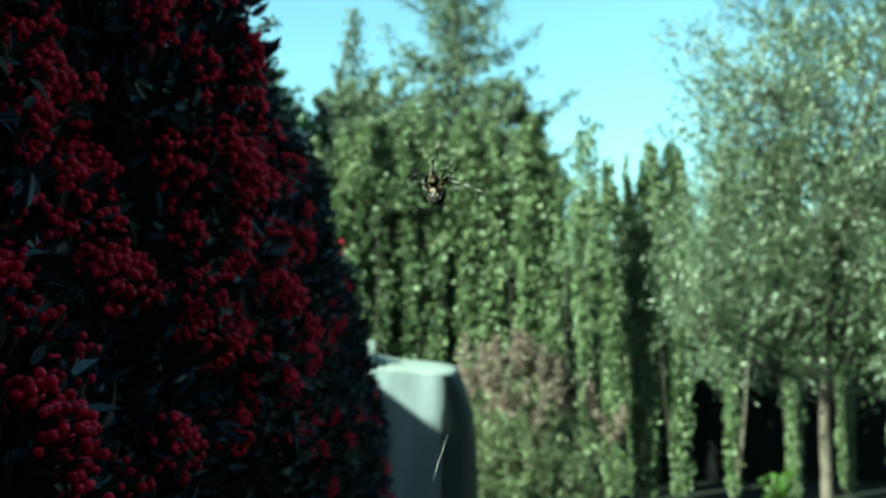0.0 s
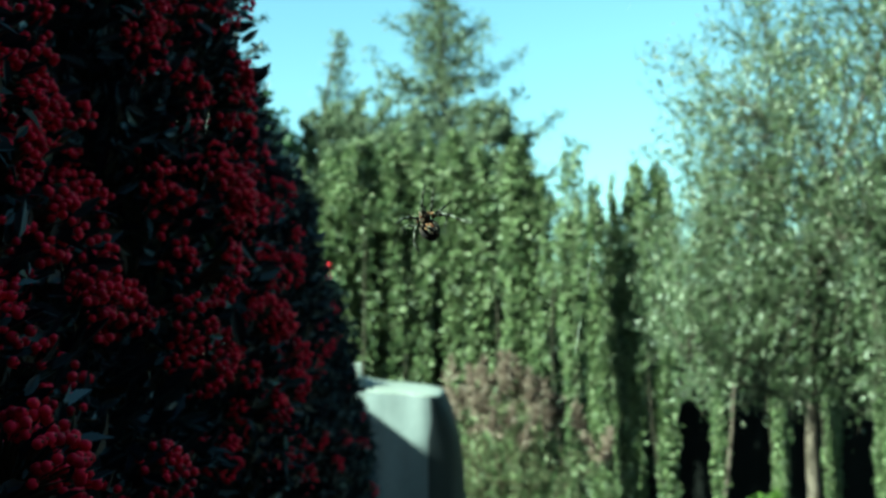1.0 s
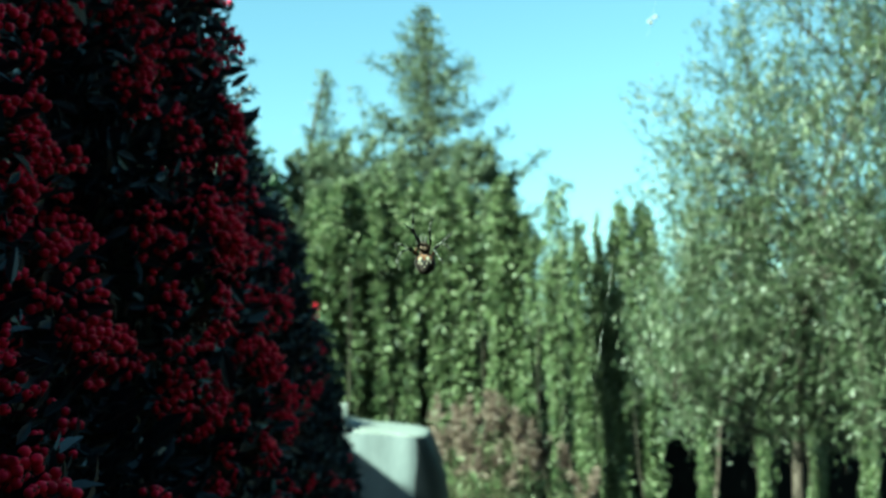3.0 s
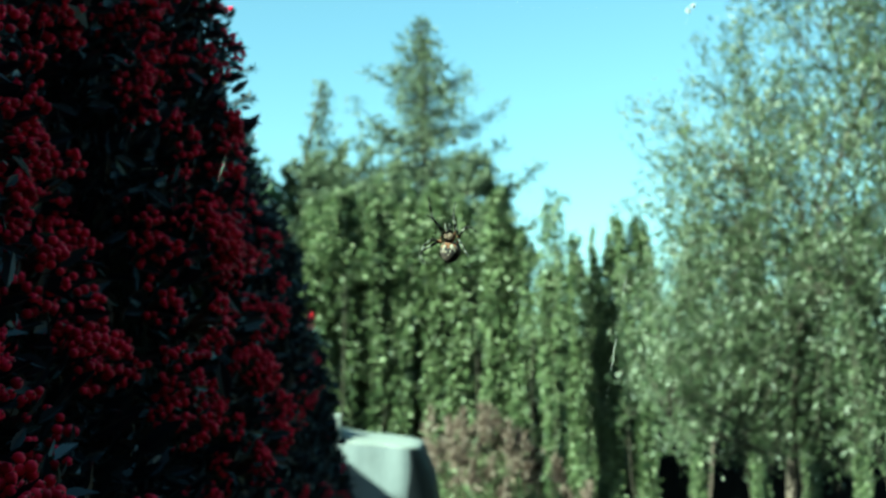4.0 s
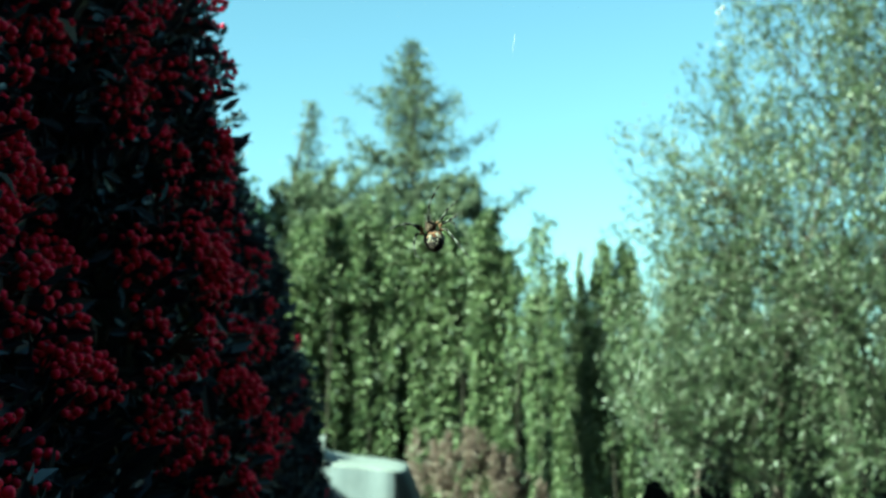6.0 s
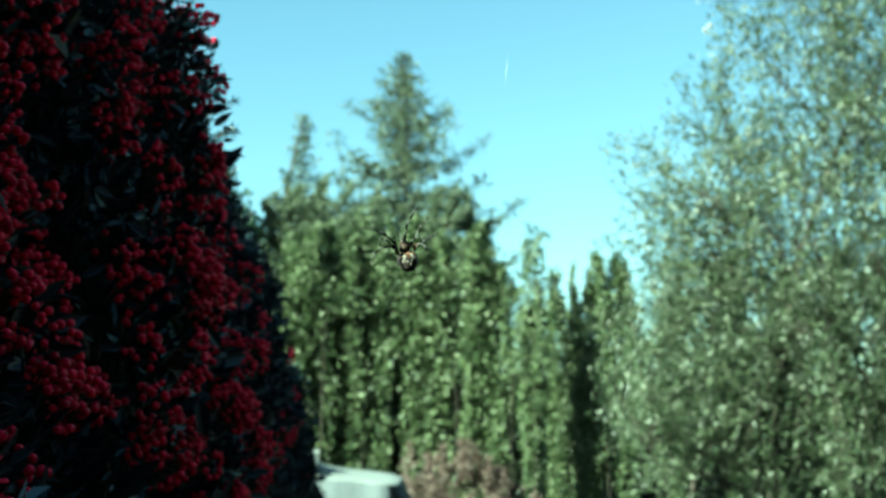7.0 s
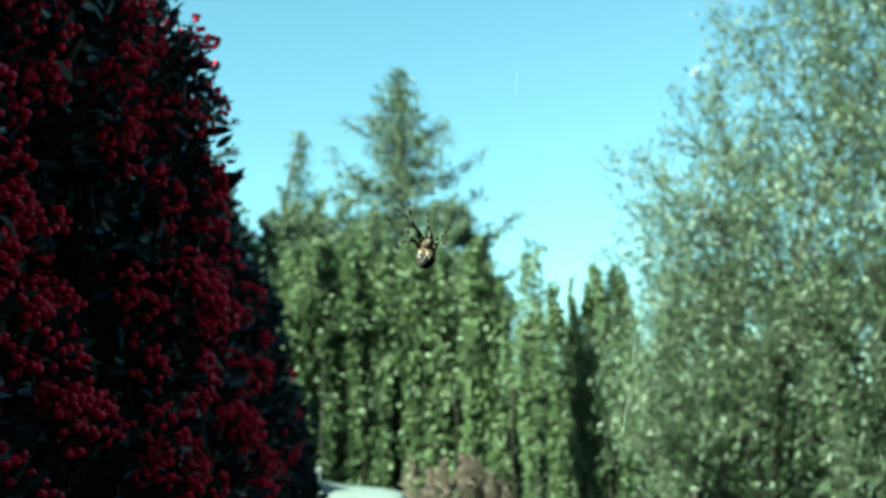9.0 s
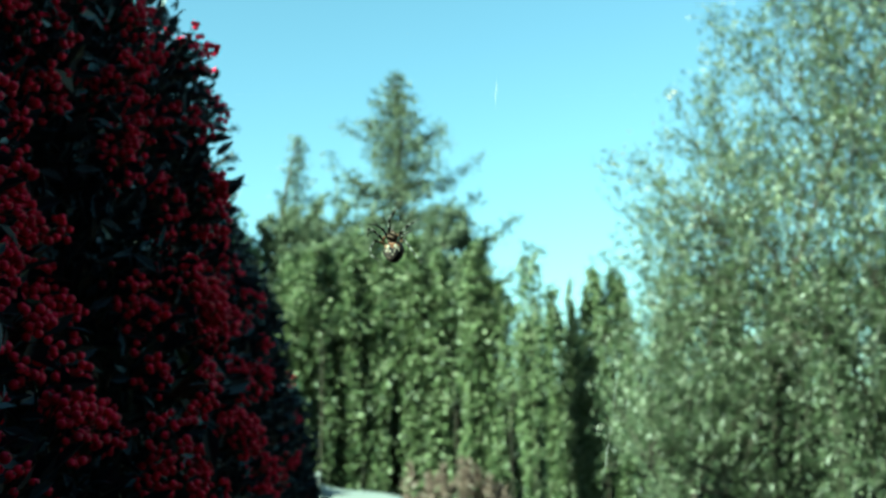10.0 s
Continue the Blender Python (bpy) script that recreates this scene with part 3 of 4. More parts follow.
def crown_tree(name, label, seed, base, trunk_top, trunk_r, outline, limbs_n, points, per, leaf, ratio, leaf_mat, bark, droop, twig_len, inner=0.35, thin=0.0, jitter=0.0, bare=0, lift=0.0):
    """A tree: trunk, curved limbs, twigs to points of the crown, leaves along the twigs."""
    rng = np.random.default_rng(seed)
    t = thing(name, label, "tree", m=pose(*base))
    outline = np.array(outline)   # height, radius, offset x
    zt = outline[-1, 0]
    rise = np.linspace(0, 1, 9)
    axis = np.stack((outline[-1, 2] * rise ** 3 - 0.05 * np.sin(rise * 3.0), 0.02 * np.sin(rise * 5), trunk_top * rise), 1)
    tv, tf = tube(axis, np.interp(np.linspace(0, 1, 9), (0, 0.4, 1), (trunk_r, trunk_r * 0.6, trunk_r * 0.1)), 9)
    piece("trunk", mesh_of("trunk", tv, [(tf, 0)], [bark], True), t)
    tubes, samples = [], []
    for i in range(limbs_n):
        k = rng.uniform(0.28, 0.95)
        s = np.array([np.interp(k, np.linspace(0, 1, 9), axis[:, c]) for c in range(3)])
        a = i * 2.4 + rng.normal(0, 0.3)
        zz = min(s[2] + rng.uniform(0.1, 0.9), zt * 0.97)
        r = np.interp(zz, outline[:, 0], outline[:, 1]) * rng.uniform(0.55, 0.95)
        e = np.array((np.cos(a) * r + np.interp(zz, outline[:, 0], outline[:, 2]), np.sin(a) * r, zz))
        w = bend(s, e, rng, 0.12, 9)
        tubes.append(tube(w, np.linspace(trunk_r * 0.2, trunk_r * 0.05, 9), 5))
        samples.append(w[2:])
    samples = np.concatenate(samples)
    at, along, nor = [], [], []
    for _ in range(points):
        z = rng.uniform(outline[0, 0], zt)
        if rng.random() > (np.interp(z, outline[:, 0], outline[:, 1]) / outline[:, 1].max()) ** 1.3 + 0.05:
            continue
        r = np.interp(z, outline[:, 0], outline[:, 1]) * (inner + (1 - inner) * rng.random() ** 0.6)
        a = rng.uniform(0, 6.283)
        e = np.array((np.cos(a) * r + np.interp(z, outline[:, 0], outline[:, 2]), np.sin(a) * r, z))
        s = samples[np.argmin(np.linalg.norm(samples - e, axis=1))]
        gap = np.linalg.norm(e - s)
        if rng.random() < thin * min(1.0, max(0.0, (z - 1.8) / 0.8)) * (1.0 if 1.57 < a < 4.71 else 0.7):
            continue
        if gap > 0.9:
            continue
        d = unit(e - s)
        tip = e + d * twig_len * rng.uniform(0.3, 1.0) + np.array((0, 0, (droop + lift * min(1.0, max(0.0, z - 1.6))) * twig_len * rng.uniform(0.2, 1)))
        w = bend(s, tip, rng, 0.10, 7)
        tubes.append(tube(w, np.linspace(0.0045, 0.0012, 7), 3))
        n = int(per * rng.uniform(0.6, 1.3))
        k = rng.uniform(0.2, 1.0, n)
        p = np.stack([np.interp(k, np.linspace(0, 1, 7), w[:, c]) for c in range(3)], 1) + rng.normal(0, 0.022 + jitter, (n, 3))
        at.append(p)
        along.append(d * 0.5 + rng.normal(0, 0.6 - 0.15 * (lift > 0), (n, 3)) + np.array((0, 0, droop * 0.6 + 0.35 * lift)))
        nor.append(rng.normal(0, 0.6, (n, 3)) + np.array((0, -0.15, 0.8)))
    v, f = join(tubes)
    piece("branchwork", mesh_of("branches", v, [(f, 0)], [DARK_BARK], True), t, kind="stuff")
    at, along, nor = np.concatenate(at), np.concatenate(along), np.concatenate(nor)
    L = rng.uniform(0.7, 1.25, len(at)) * leaf
    lv, lf = leaves(rng, at, along, nor, L, L * ratio)
    for k in range(bare):
        z = rng.uniform(1.25, 2.6)
        a = rng.uniform(3.6, 5.2)
        r = np.interp(z, outline[:, 0], outline[:, 1])
        s = np.array((math.cos(a) * r * 0.55 + np.interp(z, outline[:, 0], outline[:, 2]), math.sin(a) * r * 0.55, z))
        e = s + np.array((math.cos(a) * r * 0.5, math.sin(a) * r * 0.5, rng.uniform(0.05, 0.35)))
        w = bend(s, e, rng, 0.08, 8)
        fork = bend(w[4], w[4] + (e - s) * 0.45 + rng.normal(0, 0.06, 3), rng, 0.1, 6)
        v, f = join([tube(w, np.linspace(0.006, 0.0025, 8), 5), tube(fork, np.linspace(0.004, 0.0018, 6), 5)])
        piece("bare_twig", mesh_of("bare_twig", v, [(f, 0)], [SILVER_TWIG], True), t, "pale bare forked twig")
    piece("crown", mesh_of("crown", lv, [(lf, 0)], [leaf_mat]), t)
    return t


crown_tree("silver_pear_tree", "small ornamental tree with narrow silvery green leaves and a pale trunk", 31, (1.83, 5.5, 0), 3.7, 0.036,
           ((1.15, 0.84, 0.22), (1.45, 1.02, 0.25), (1.9, 1.10, 0.34), (2.4, 1.03, 0.43), (2.9, 0.96, 0.54), (3.15, 0.82, 0.67), (3.35, 0.64, 0.79), (3.8, 0.55, 0.87), (4.7, 0.2, 0.93)),
           40, 2000, 130, 0.037, 0.31, SILVER_LEAF, PALE_BARK, -0.1, 0.32, 0.10, 0.70, 0.024, 9, 1.7)
crown_tree("garden_tree", "rounded broad-leaved tree with dark green foliage", 32, (-2.2, 12.5, 0), 4.0, 0.08,
           ((1.2, 0.9, 0), (2.2, 1.3, 0), (3.2, 1.2, 0), (3.9, 0.7, 0), (4.2, 0.2, 0)), 22, 420, 60, 0.085, 0.5, BROAD_LEAF, DARK_BARK, 0.1, 0.25)
crown_tree("garden_tree", "broad-leaved tree with loose green foliage between two conifers", 33, (-0.75, 13.1, 0), 3.7, 0.07,
           ((1.6, 0.7, 0), (2.6, 1.0, 0), (3.5, 0.95, 0), (3.95, 0.7, 0.05), (4.2, 0.35, 0.1)), 20, 460, 60, 0.075, 0.5, CONIFER_LEAF, DARK_BARK, 0.1, 0.25)
crown_tree("garden_tree", "broad-leaved tree with loose green foliage behind the columnar trees", 34, (0.60, 12.4, 0), 3.4, 0.06,
           ((1.6, 0.3, 0), (2.6, 0.40, 0), (3.3, 0.45, 0), (3.65, 0.42, 0.05), (3.95, 0.2, 0.08)), 18, 300, 60, 0.070, 0.5, CONIFER_LEAF, DARK_BARK, 0.1, 0.2)


# ---- covered barbecue ----
def build_cover():
    """A fabric cover drawn over a boxy grill: a lid sloping to the front, sides that flare and bulge."""
    t = thing("covered_barbecue", "barbecue under a pale grey weatherproof fabric cover", "barbecue", m=pose(-0.315, 5.45, 0, 0, 0, -5))
    nz, nround = 22, 72
    rings = []
    for k in range(nz + 1):
        h = k / nz
        z = 0.08 + 1.12 * h
        hx = 0.362
        # the sides belly out under the lid and hang straight below
        belly = 0.098 * (1 - h ** 7)
        hy = 0.22 + 0.06 * (1 - h)
        ring = []
        for a in range(nround):
            w = 2 * math.pi * a / nround
            c, s = math.cos(w), math.sin(w)
            q = (abs(c) ** 7 + abs(s) ** 7) ** (-1 / 7)
            x, y = hx * q * c, (hy + (0.13 * (1 - h) if s < 0 else 0)) * q * s
            if abs(c) > abs(s) * 0.8:
                x += math.copysign((0.016 + belly) * max(0.0, 1 - min(1, abs(y / hy)) ** 4), x)
            fold = (0.006 * math.sin(9.0 * w + 3 * h) + 0.005 * math.sin(23 * w + 1.7)) * (1.25 - h)
            crease = 0.010 * math.sin(31 * x + 1.2) * math.sin(7 * h + 4 * x) * (s < 0)
            sag = 0.02 * math.exp(-((x - 0.05) / 0.16) ** 2) * h
            ring.append((x * (1 + fold), y * (1 + 2 * fold) + crease, z - 0.035 * (0.25 - y) / 0.5 * h - 0.17 * (x - 0.20) * h - sag))
        rings.append(ring)
    for shrink, drop in ((0.99, 0.006), (0.97, 0.010), (0.85, 0.011), (0.6, 0.009), (0.3, 0.007), (0.02, 0.007)):
        rings.append([(x * shrink, y * shrink, z + drop) for x, y, z in rings[nz]])
    v = np.array(rings)
    n = len(rings)
    i = np.arange(n - 1)[:, None] * nround
    j = np.arange(nround)[None]
    k = (j + 1) % nround
    f = np.stack((i + j, i + k, i + nround + k, i + nround + j), -1).reshape(-1, 4)
    # shade on the sides and sun on the lid are put in by colour
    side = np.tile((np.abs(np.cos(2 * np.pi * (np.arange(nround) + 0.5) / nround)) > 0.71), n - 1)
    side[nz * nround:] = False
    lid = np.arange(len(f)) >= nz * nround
    piece("cover", mesh_of("cover", v.reshape(-1, 3), [(f[~side & ~lid], 0), (f[side], 1), (f[lid], 2)], [COVER, COVER_SHADE_AND_TRIM, COVER_SUNLIT_TOP], True), t, "pale grey fabric with soft folds, painted darker at the sides for shade and lighter on the lid for sun")
    hem = rings[1]
    pts = np.array(hem + hem[:1])
    hv, hf = tube(pts * (1.004, 1.004, 1), 0.007, 6)
    piece("hem", mesh_of("hem", hv, [(hf, 0)], [COVER_SHADE_AND_TRIM], True), t, "dark stitched hem")
    for x in (-0.28, 0.28):
        for y in (-0.14, 0.14):
            v, f = tube(((x, y, 0), (x, y, 0.3)), 0.016, 8)
            piece("leg", mesh_of("leg", v, [(f, 0)], [COVER_SHADE_AND_TRIM], True), t)


build_cover()


# ---- shrub with dry flower heads ----
def build_shrub():
    rng = np.random.default_rng(41)
    t = thing("flowering_shrub", "leafy green shrub topped with dry pinkish brown flower heads", "shrub", m=pose(0.52, 7.0, 0))
    stems, heads_at, heads_r, at, along, nor = [], [], [], [], [], []
    for i in range(190):
        a, r = rng.uniform(0, 6.283), rng.random() ** 0.6
        e = np.array((math.cos(a) * r * 0.62, math.sin(a) * r * 0.45, 0))
        e[2] = 1.16 + 0.16 * min(0.0, e[1]) - 0.14 * r * r - 0.34 * max(0.0, e[0] + 0.1) + rng.normal(0, 0.06)
        if e[1] < -0.05:
            e[2] *= rng.uniform(0.35, 1.0)
        w = bend((e[0] * 0.25, e[1] * 0.25, 0), e, rng, 0.05, 7)
        stems.append(tube(w, np.linspace(0.006, 0.002, 7), 4))
        n = 44
        k = rng.uniform(0.25, 0.97, n)
        at.append(np.stack([np.interp(k, np.linspace(0, 1, 7), w[:, c]) for c in range(3)], 1))
        along.append(rng.normal(0, 1, (n, 3)) * (1, 1, 0.5) + np.array((0, 0, 0.35)))
        nor.append(rng.normal(0, 0.4, (n, 3)) + np.array((0, -0.2, 1)))
        if rng.random() < (0.42 if e[2] > 0.82 - 0.25 * max(0.0, e[0]) else 0.04):
            heads_at.append(e)
    v, f = join(stems)
    piece("stemwork", mesh_of("stemwork", v, [(f, 0)], [TWIG], True), t, kind="stuff")
    at, along, nor = np.concatenate(at), np.concatenate(along), np.concatenate(nor)
    L = rng.uniform(0.035, 0.075, len(at))
    lv, lf = leaves(rng, at, along, nor, L, L * 0.19)
    piece("foliage", mesh_of("foliage", lv, [(lf, 0)], [SHRUB_LEAF]), t, kind="stuff")
    kinds = []
    for _ in range(5):
        m = 90
        hh = rng.uniform(0, 1, m)
        p = np.stack((0.03 * hh * 0, 0 * hh, hh * 0.15 - 0.05), 1)
        d = rng.normal(0, 0.85, (m, 3)) + np.array((0, 0, 0.9))
        s = rng.uniform(0.03, 0.07, m) * (1.2 - 0.6 * hh)
        v, f = leaves(rng, p, d, rng.normal(0, 1, (m, 3)), s, s * 0.26)
        sv, sf = tube(((0, 0, -0.08), (0, 0, 0.02), (0, 0, 0.11)), (0.003, 0.0025, 0.001), 4)
        kinds.append(mesh_of("flower_head", np.concatenate((v, sv)), [(f, 0), (sf + len(v), 0)], [DRY_HEAD]))
    for k, e in enumerate(heads_at):
        piece("flower_head", kinds[k % 5], t, m=pose(*e, rng.normal(0, 14), rng.normal(0, 14), rng.uniform(0, 360)))


build_shrub()


def build_weed():
    rng = np.random.default_rng(43)
    t = thing("young_shrub", "low young shrub with fresh bright green leaves", "shrub", m=pose(2.19, 7.6, 0))
    stems, at, along = [], [], []
    for i in range(16):
        a, r = i * 2.4, rng.uniform(0.02, 0.11)
        w = bend((0, 0, 0), (math.cos(a) * r, math.sin(a) * r, rng.uniform(0.24, 0.44)), rng, 0.1, 6)
        stems.append(tube(w, np.linspace(0.004, 0.0015, 6), 4))
        k = rng.uniform(0.2, 1, 22)
        at.append(np.stack([np.interp(k, np.linspace(0, 1, 6), w[:, c]) for c in range(3)], 1))
        along.append(rng.normal(0, 0.8, (22, 3)) + np.array((0, 0, 0.1)))
    v, f = join(stems)
    piece("stemwork", mesh_of("stemwork", v, [(f, 0)], [TWIG], True), t, kind="stuff")
    at, along = np.concatenate(at), np.concatenate(along)
    L = rng.uniform(0.04, 0.08, len(at))
    lv, lf = leaves(rng, at, along, rng.normal(0, 0.4, at.shape) + np.array((0, -0.3, 1)), L, L * 0.55)
    piece("foliage", mesh_of("foliage", lv, [(lf, 0)], [FRESH_LEAF]), t, kind="stuff")


build_weed()


def build_paving():
    """A pale slab at the foot of the shrub."""
    t = thing("paving_slab", "weathered pale stone slab lying at the foot of the shrub", "paving", m=pose(0.62, 5.9, 0, 0, 0, 14))
    bm = bmesh.new()
    bmesh.ops.create_cube(bm, size=1)
    for v in bm.verts:
        v.co = Vector((v.co.x * 0.45, v.co.y * 0.45, 0.03 + v.co.z * 0.06))
    bmesh.ops.bevel(bm, geom=bm.edges[:], offset=0.008, segments=2, affect="EDGES")
    me = bpy.data.meshes.new("slab")
    bm.to_mesh(me)
    bm.free()
    me.materials.append(PAVING)
    piece("slab", me, t)


build_paving()


# ---- spider ----
ABDOMEN = rough_material("abdomen", ((0.38, (0.009, 0.009, 0.013)), (0.50, (0.033, 0.025, 0.025)), (0.57, (0.100, 0.073, 0.060)), (0.66, (0.250, 0.219, 0.188))), 330, 0.7, 0.1, spec=0.12)
THORAX = rough_material("thorax", ((0.40, (0.012, 0.010, 0.011)), (0.48, (0.048, 0.034, 0.029)), (0.54, (0.120, 0.078, 0.058)), (0.62, (0.240, 0.198, 0.168))), 380, 0.75, 0.1, spec=0.1)
RUST = rough_material("rust_marking", ((0.38, (0.030, 0.012, 0.009)), (0.5, (0.10, 0.042, 0.024)), (0.62, (0.20, 0.115, 0.072))), 500, 0.7, 0.1, spec=0.1)
CREAM = rough_material("cream_marking", ((0.35, (0.10, 0.085, 0.07)), (0.6, (0.27, 0.25, 0.215))), 500, 0.7, 0.0, spec=0.1)
LEG_DARK = rough_material("leg_dark", ((0.3, (0.004, 0.004, 0.004)), (0.7, (0.014, 0.011, 0.010))), 500, 0.6, 0.0, spec=0.15)
LEG_PALE = rough_material("leg_pale", ((0.3, (0.068, 0.071, 0.065)), (0.7, (0.156, 0.156, 0.139))), 500, 0.6, 0.0, spec=0.15)

MM = 0.001
# root and the joints after it, in millimetres across, towards the viewer and up
LEGS = {
    "front_leg_a": ((-1.6, -0.5, 3.8), (-0.8, -1.5, 8.0), (-1.0, -1.5, 14.0), (0.8, -0.5, 18.8), (2.7, 0.0, 22.6)),
    "front_leg_b": ((2.2, -0.5, 3.6), (5.0, -1.8, 5.0), (8.3, -1.5, 8.4), (10.6, -0.5, 9.9), (13.0, 0.0, 11.2)),
    "second_leg_a": ((-3.6, -0.5, 3.0), (-7.0, -2.0, 3.6), (-13.0, -1.5, 3.3), (-17.5, -0.5, 1.8), (-21.6, 0.0, -0.8)),
    "second_leg_b": ((3.8, -0.4, 2.8), (7.0, -1.5, 3.4), (10.4, -1.0, 4.7), (12.6, -0.2, 5.6), (14.4, 0.4, 6.6)),
    "third_leg_a": ((-4.0, -0.3, 1.8), (-7.0, -2.2, 0.6), (-11.0, -1.8, 0.2), (-12.8, -0.4, -0.6), (-9.6, 0.6, -2.4)),
    "third_leg_b": ((4.0, -0.3, 1.6), (6.6, -2.0, 0.8), (9.2, -1.6, -1.0), (9.4, -0.4, -3.2), (7.8, 0.6, -5.2)),
    "hind_leg_a": ((-3.6, -0.3, 0.8), (-6.6, -2.4, -1.6), (-7.2, -2.0, -6.6), (-6.0, -0.6, -11.0), (-2.4, 0.4, -12.8)),
    "hind_leg_b": ((3.8, -0.3, 0.8), (8.0, -2.2, -0.8), (13.0, -1.8, -5.2), (17.5, -0.6, -9.5), (22.0, 0.4, -13.2)),
}


def smooth_way(points, steps):
    p = np.asarray(points, float)
    k = np.linspace(0, len(p) - 1, steps)
    lin = np.stack([np.interp(k, np.arange(len(p)), p[:, c]) for c in range(3)], 1)
    soft = lin.copy()
    soft[1:-1] = (lin[:-2] + 2 * lin[1:-1] + lin[2:]) / 4
    return soft


def build_spider():
    rng = np.random.default_rng(3)
    s = thing("garden_spider", "brown garden spider with cream markings and banded legs in its web", "spider", m=pose(0, 0.5, 1.42))
    v, f = ICO_FINE
    ab = v * np.array((4.6, 4.1, 4.9)) * MM
    ab[:, 0] *= 1 + 0.16 * v[:, 2]
    ab = ab * (1 + 0.03 * np.sin(v[:, 0] * 7 + 1)[:, None] * np.cos(v[:, 2] * 9)[:, None])
    abdomen = piece("abdomen", mesh_of("abdomen", ab, [(f, 0)], [ABDOMEN], True), s, m=pose(0, 0.4 * MM, -3.2 * MM, -8, 0, 0))
    # flat markings: across, up, half width, half height, lean
    marks = ((CREAM, "cream blotch", -1.75, 1.2, 0.75, 1.35, 18), (CREAM, "cream blotch", 1.75, 1.2, 0.70, 1.35, -18), (CREAM, "cream blotch", -0.9, -0.9, 0.40, 0.7, -20),
             (CREAM, "cream blotch", 1.0, -0.9, 0.35, 0.7, 20), (CREAM, "cream spot", 0.1, -2.4, 0.40, 0.35, 0), (CREAM, "cream blotch", -2.9, -0.4, 0.3, 0.9, 12), (CREAM, "cream blotch", 2.9, -0.4, 0.3, 0.9, -12),
             (RUST, "rust brown patch", 0.0, 2.0, 0.85, 1.5, 0), (RUST, "rust brown patch", -1.2, 3.1, 0.8, 0.8, 30), (RUST, "rust brown patch", 1.2, 3.1, 0.8, 0.8, -30),
             (RUST, "rust brown patch", -2.75, 2.0, 0.55, 1.0, 25), (RUST, "rust brown patch", 2.75, 2.0, 0.55, 1.0, -25))
    for mat, look_of, x, z, w, h, lean in marks:
        lv = ICO_MID[0] * np.array((w, 1.0, h)) * (1 + rng.normal(0, 0.10, (len(ICO_MID[0]), 1)))
        c, q = math.cos(radians(lean)), math.sin(radians(lean))
        lx, lz = x + lv[:, 0] * c + lv[:, 2] * q, z - lv[:, 0] * q + lv[:, 2] * c
        ly = -4.0 * np.sqrt(np.clip(1 - (lx / (4.5 * (1 + 0.16 * lz / 4.7))) ** 2 - (lz / 4.7) ** 2, 0.02, 1)) - 0.10 + 0.12 * ICO_MID[0][:, 1]
        piece("marking", mesh_of("marking", np.stack((lx, ly, lz), 1) * MM, [(ICO_MID[1], 0)], [mat], True), abdomen, look_of)
    th = ICO_MID[0] * np.array((2.7, 2.1, 3.5)) * MM
    th[:, 0] *= 1 - 0.45 * np.clip(ICO_MID[0][:, 2], 0, 1)
    th *= 1 + 0.06 * np.sin(ICO_MID[0][:, :1] * 9) * np.cos(ICO_MID[0][:, 2:] * 7)
    head = piece("cephalothorax", mesh_of("cephalothorax", th, [(ICO_MID[1], 0)], [THORAX], True), s, m=pose(0, -0.9 * MM, 3.4 * MM, 8))
    for sx in (-1, 1):
        pv, pf = tube(np.array(((0.6 * sx, -0.9, 2.6), (1.1 * sx, -1.6, 4.2), (0.9 * sx, -1.4, 5.6))) * MM, np.array((0.45, 0.42, 0.28)) * MM, 6)
        piece("palp", mesh_of("palp", pv, [(pf, 0)], [LEG_PALE], True), head)
    # lines that hold it in the web
    for name, way in (("silk_line", ((0, 0, -0.008), (-0.12, 0.06, 0.004), (-0.30, 0.30, 0.02))), ("dragline", ((0.001, 0, 0.004), (0.009, 0, 0.05), (0.02, 0, 0.16)))):
        sv, sf = tube(np.array(way), 0.0000025, 4)
        piece(name, mesh_of(name, sv, [(sf, 0)], [SILK], True), s)
    legs = {}
    for name, joints in LEGS.items():
        root = np.array(joints[0]) * MM
        way = smooth_way((np.array(joints) * MM - root) * 1.12, 41)
        k = np.linspace(0, 1, 41)
        r = np.interp(k, (0, 0.2, 0.5, 0.8, 1), (0.60, 0.55, 0.46, 0.36, 0.22)) * MM * (1 + 0.12 * np.cos(k * 4 * 6.283))
        lv, lf = tube(way, r, 7)
        band = np.sin(k[:-1] * 6.283 * 4.6 + 0.8) > -0.05
        slot, hip = np.repeat(band, 7), np.repeat(k[:-1] < 0.13, 7)
        # stiff hairs
        hairs = []
        for _ in range(26):
            i = int(rng.integers(4, 39))
            d = unit(rng.normal(0, 1, 3))
            hairs.append(tube(np.array((way[i], way[i] + d * 1.1 * MM)), (0.05 * MM, 0.02 * MM), 3))
        hv, hf = join(hairs)
        me = mesh_of(name, np.concatenate((lv, hv)), [(lf[slot & ~hip], 0), (lf[~slot & ~hip], 1), (lf[hip], 2), (hf + len(lv), 0)], [LEG_DARK, LEG_PALE, RUST], True)
        legs[name] = piece(name, me, s, "dark leg with pale bands", m=pose(*root))
    return s, legs


SPIDER, SPIDER_LEGS = build_spider()


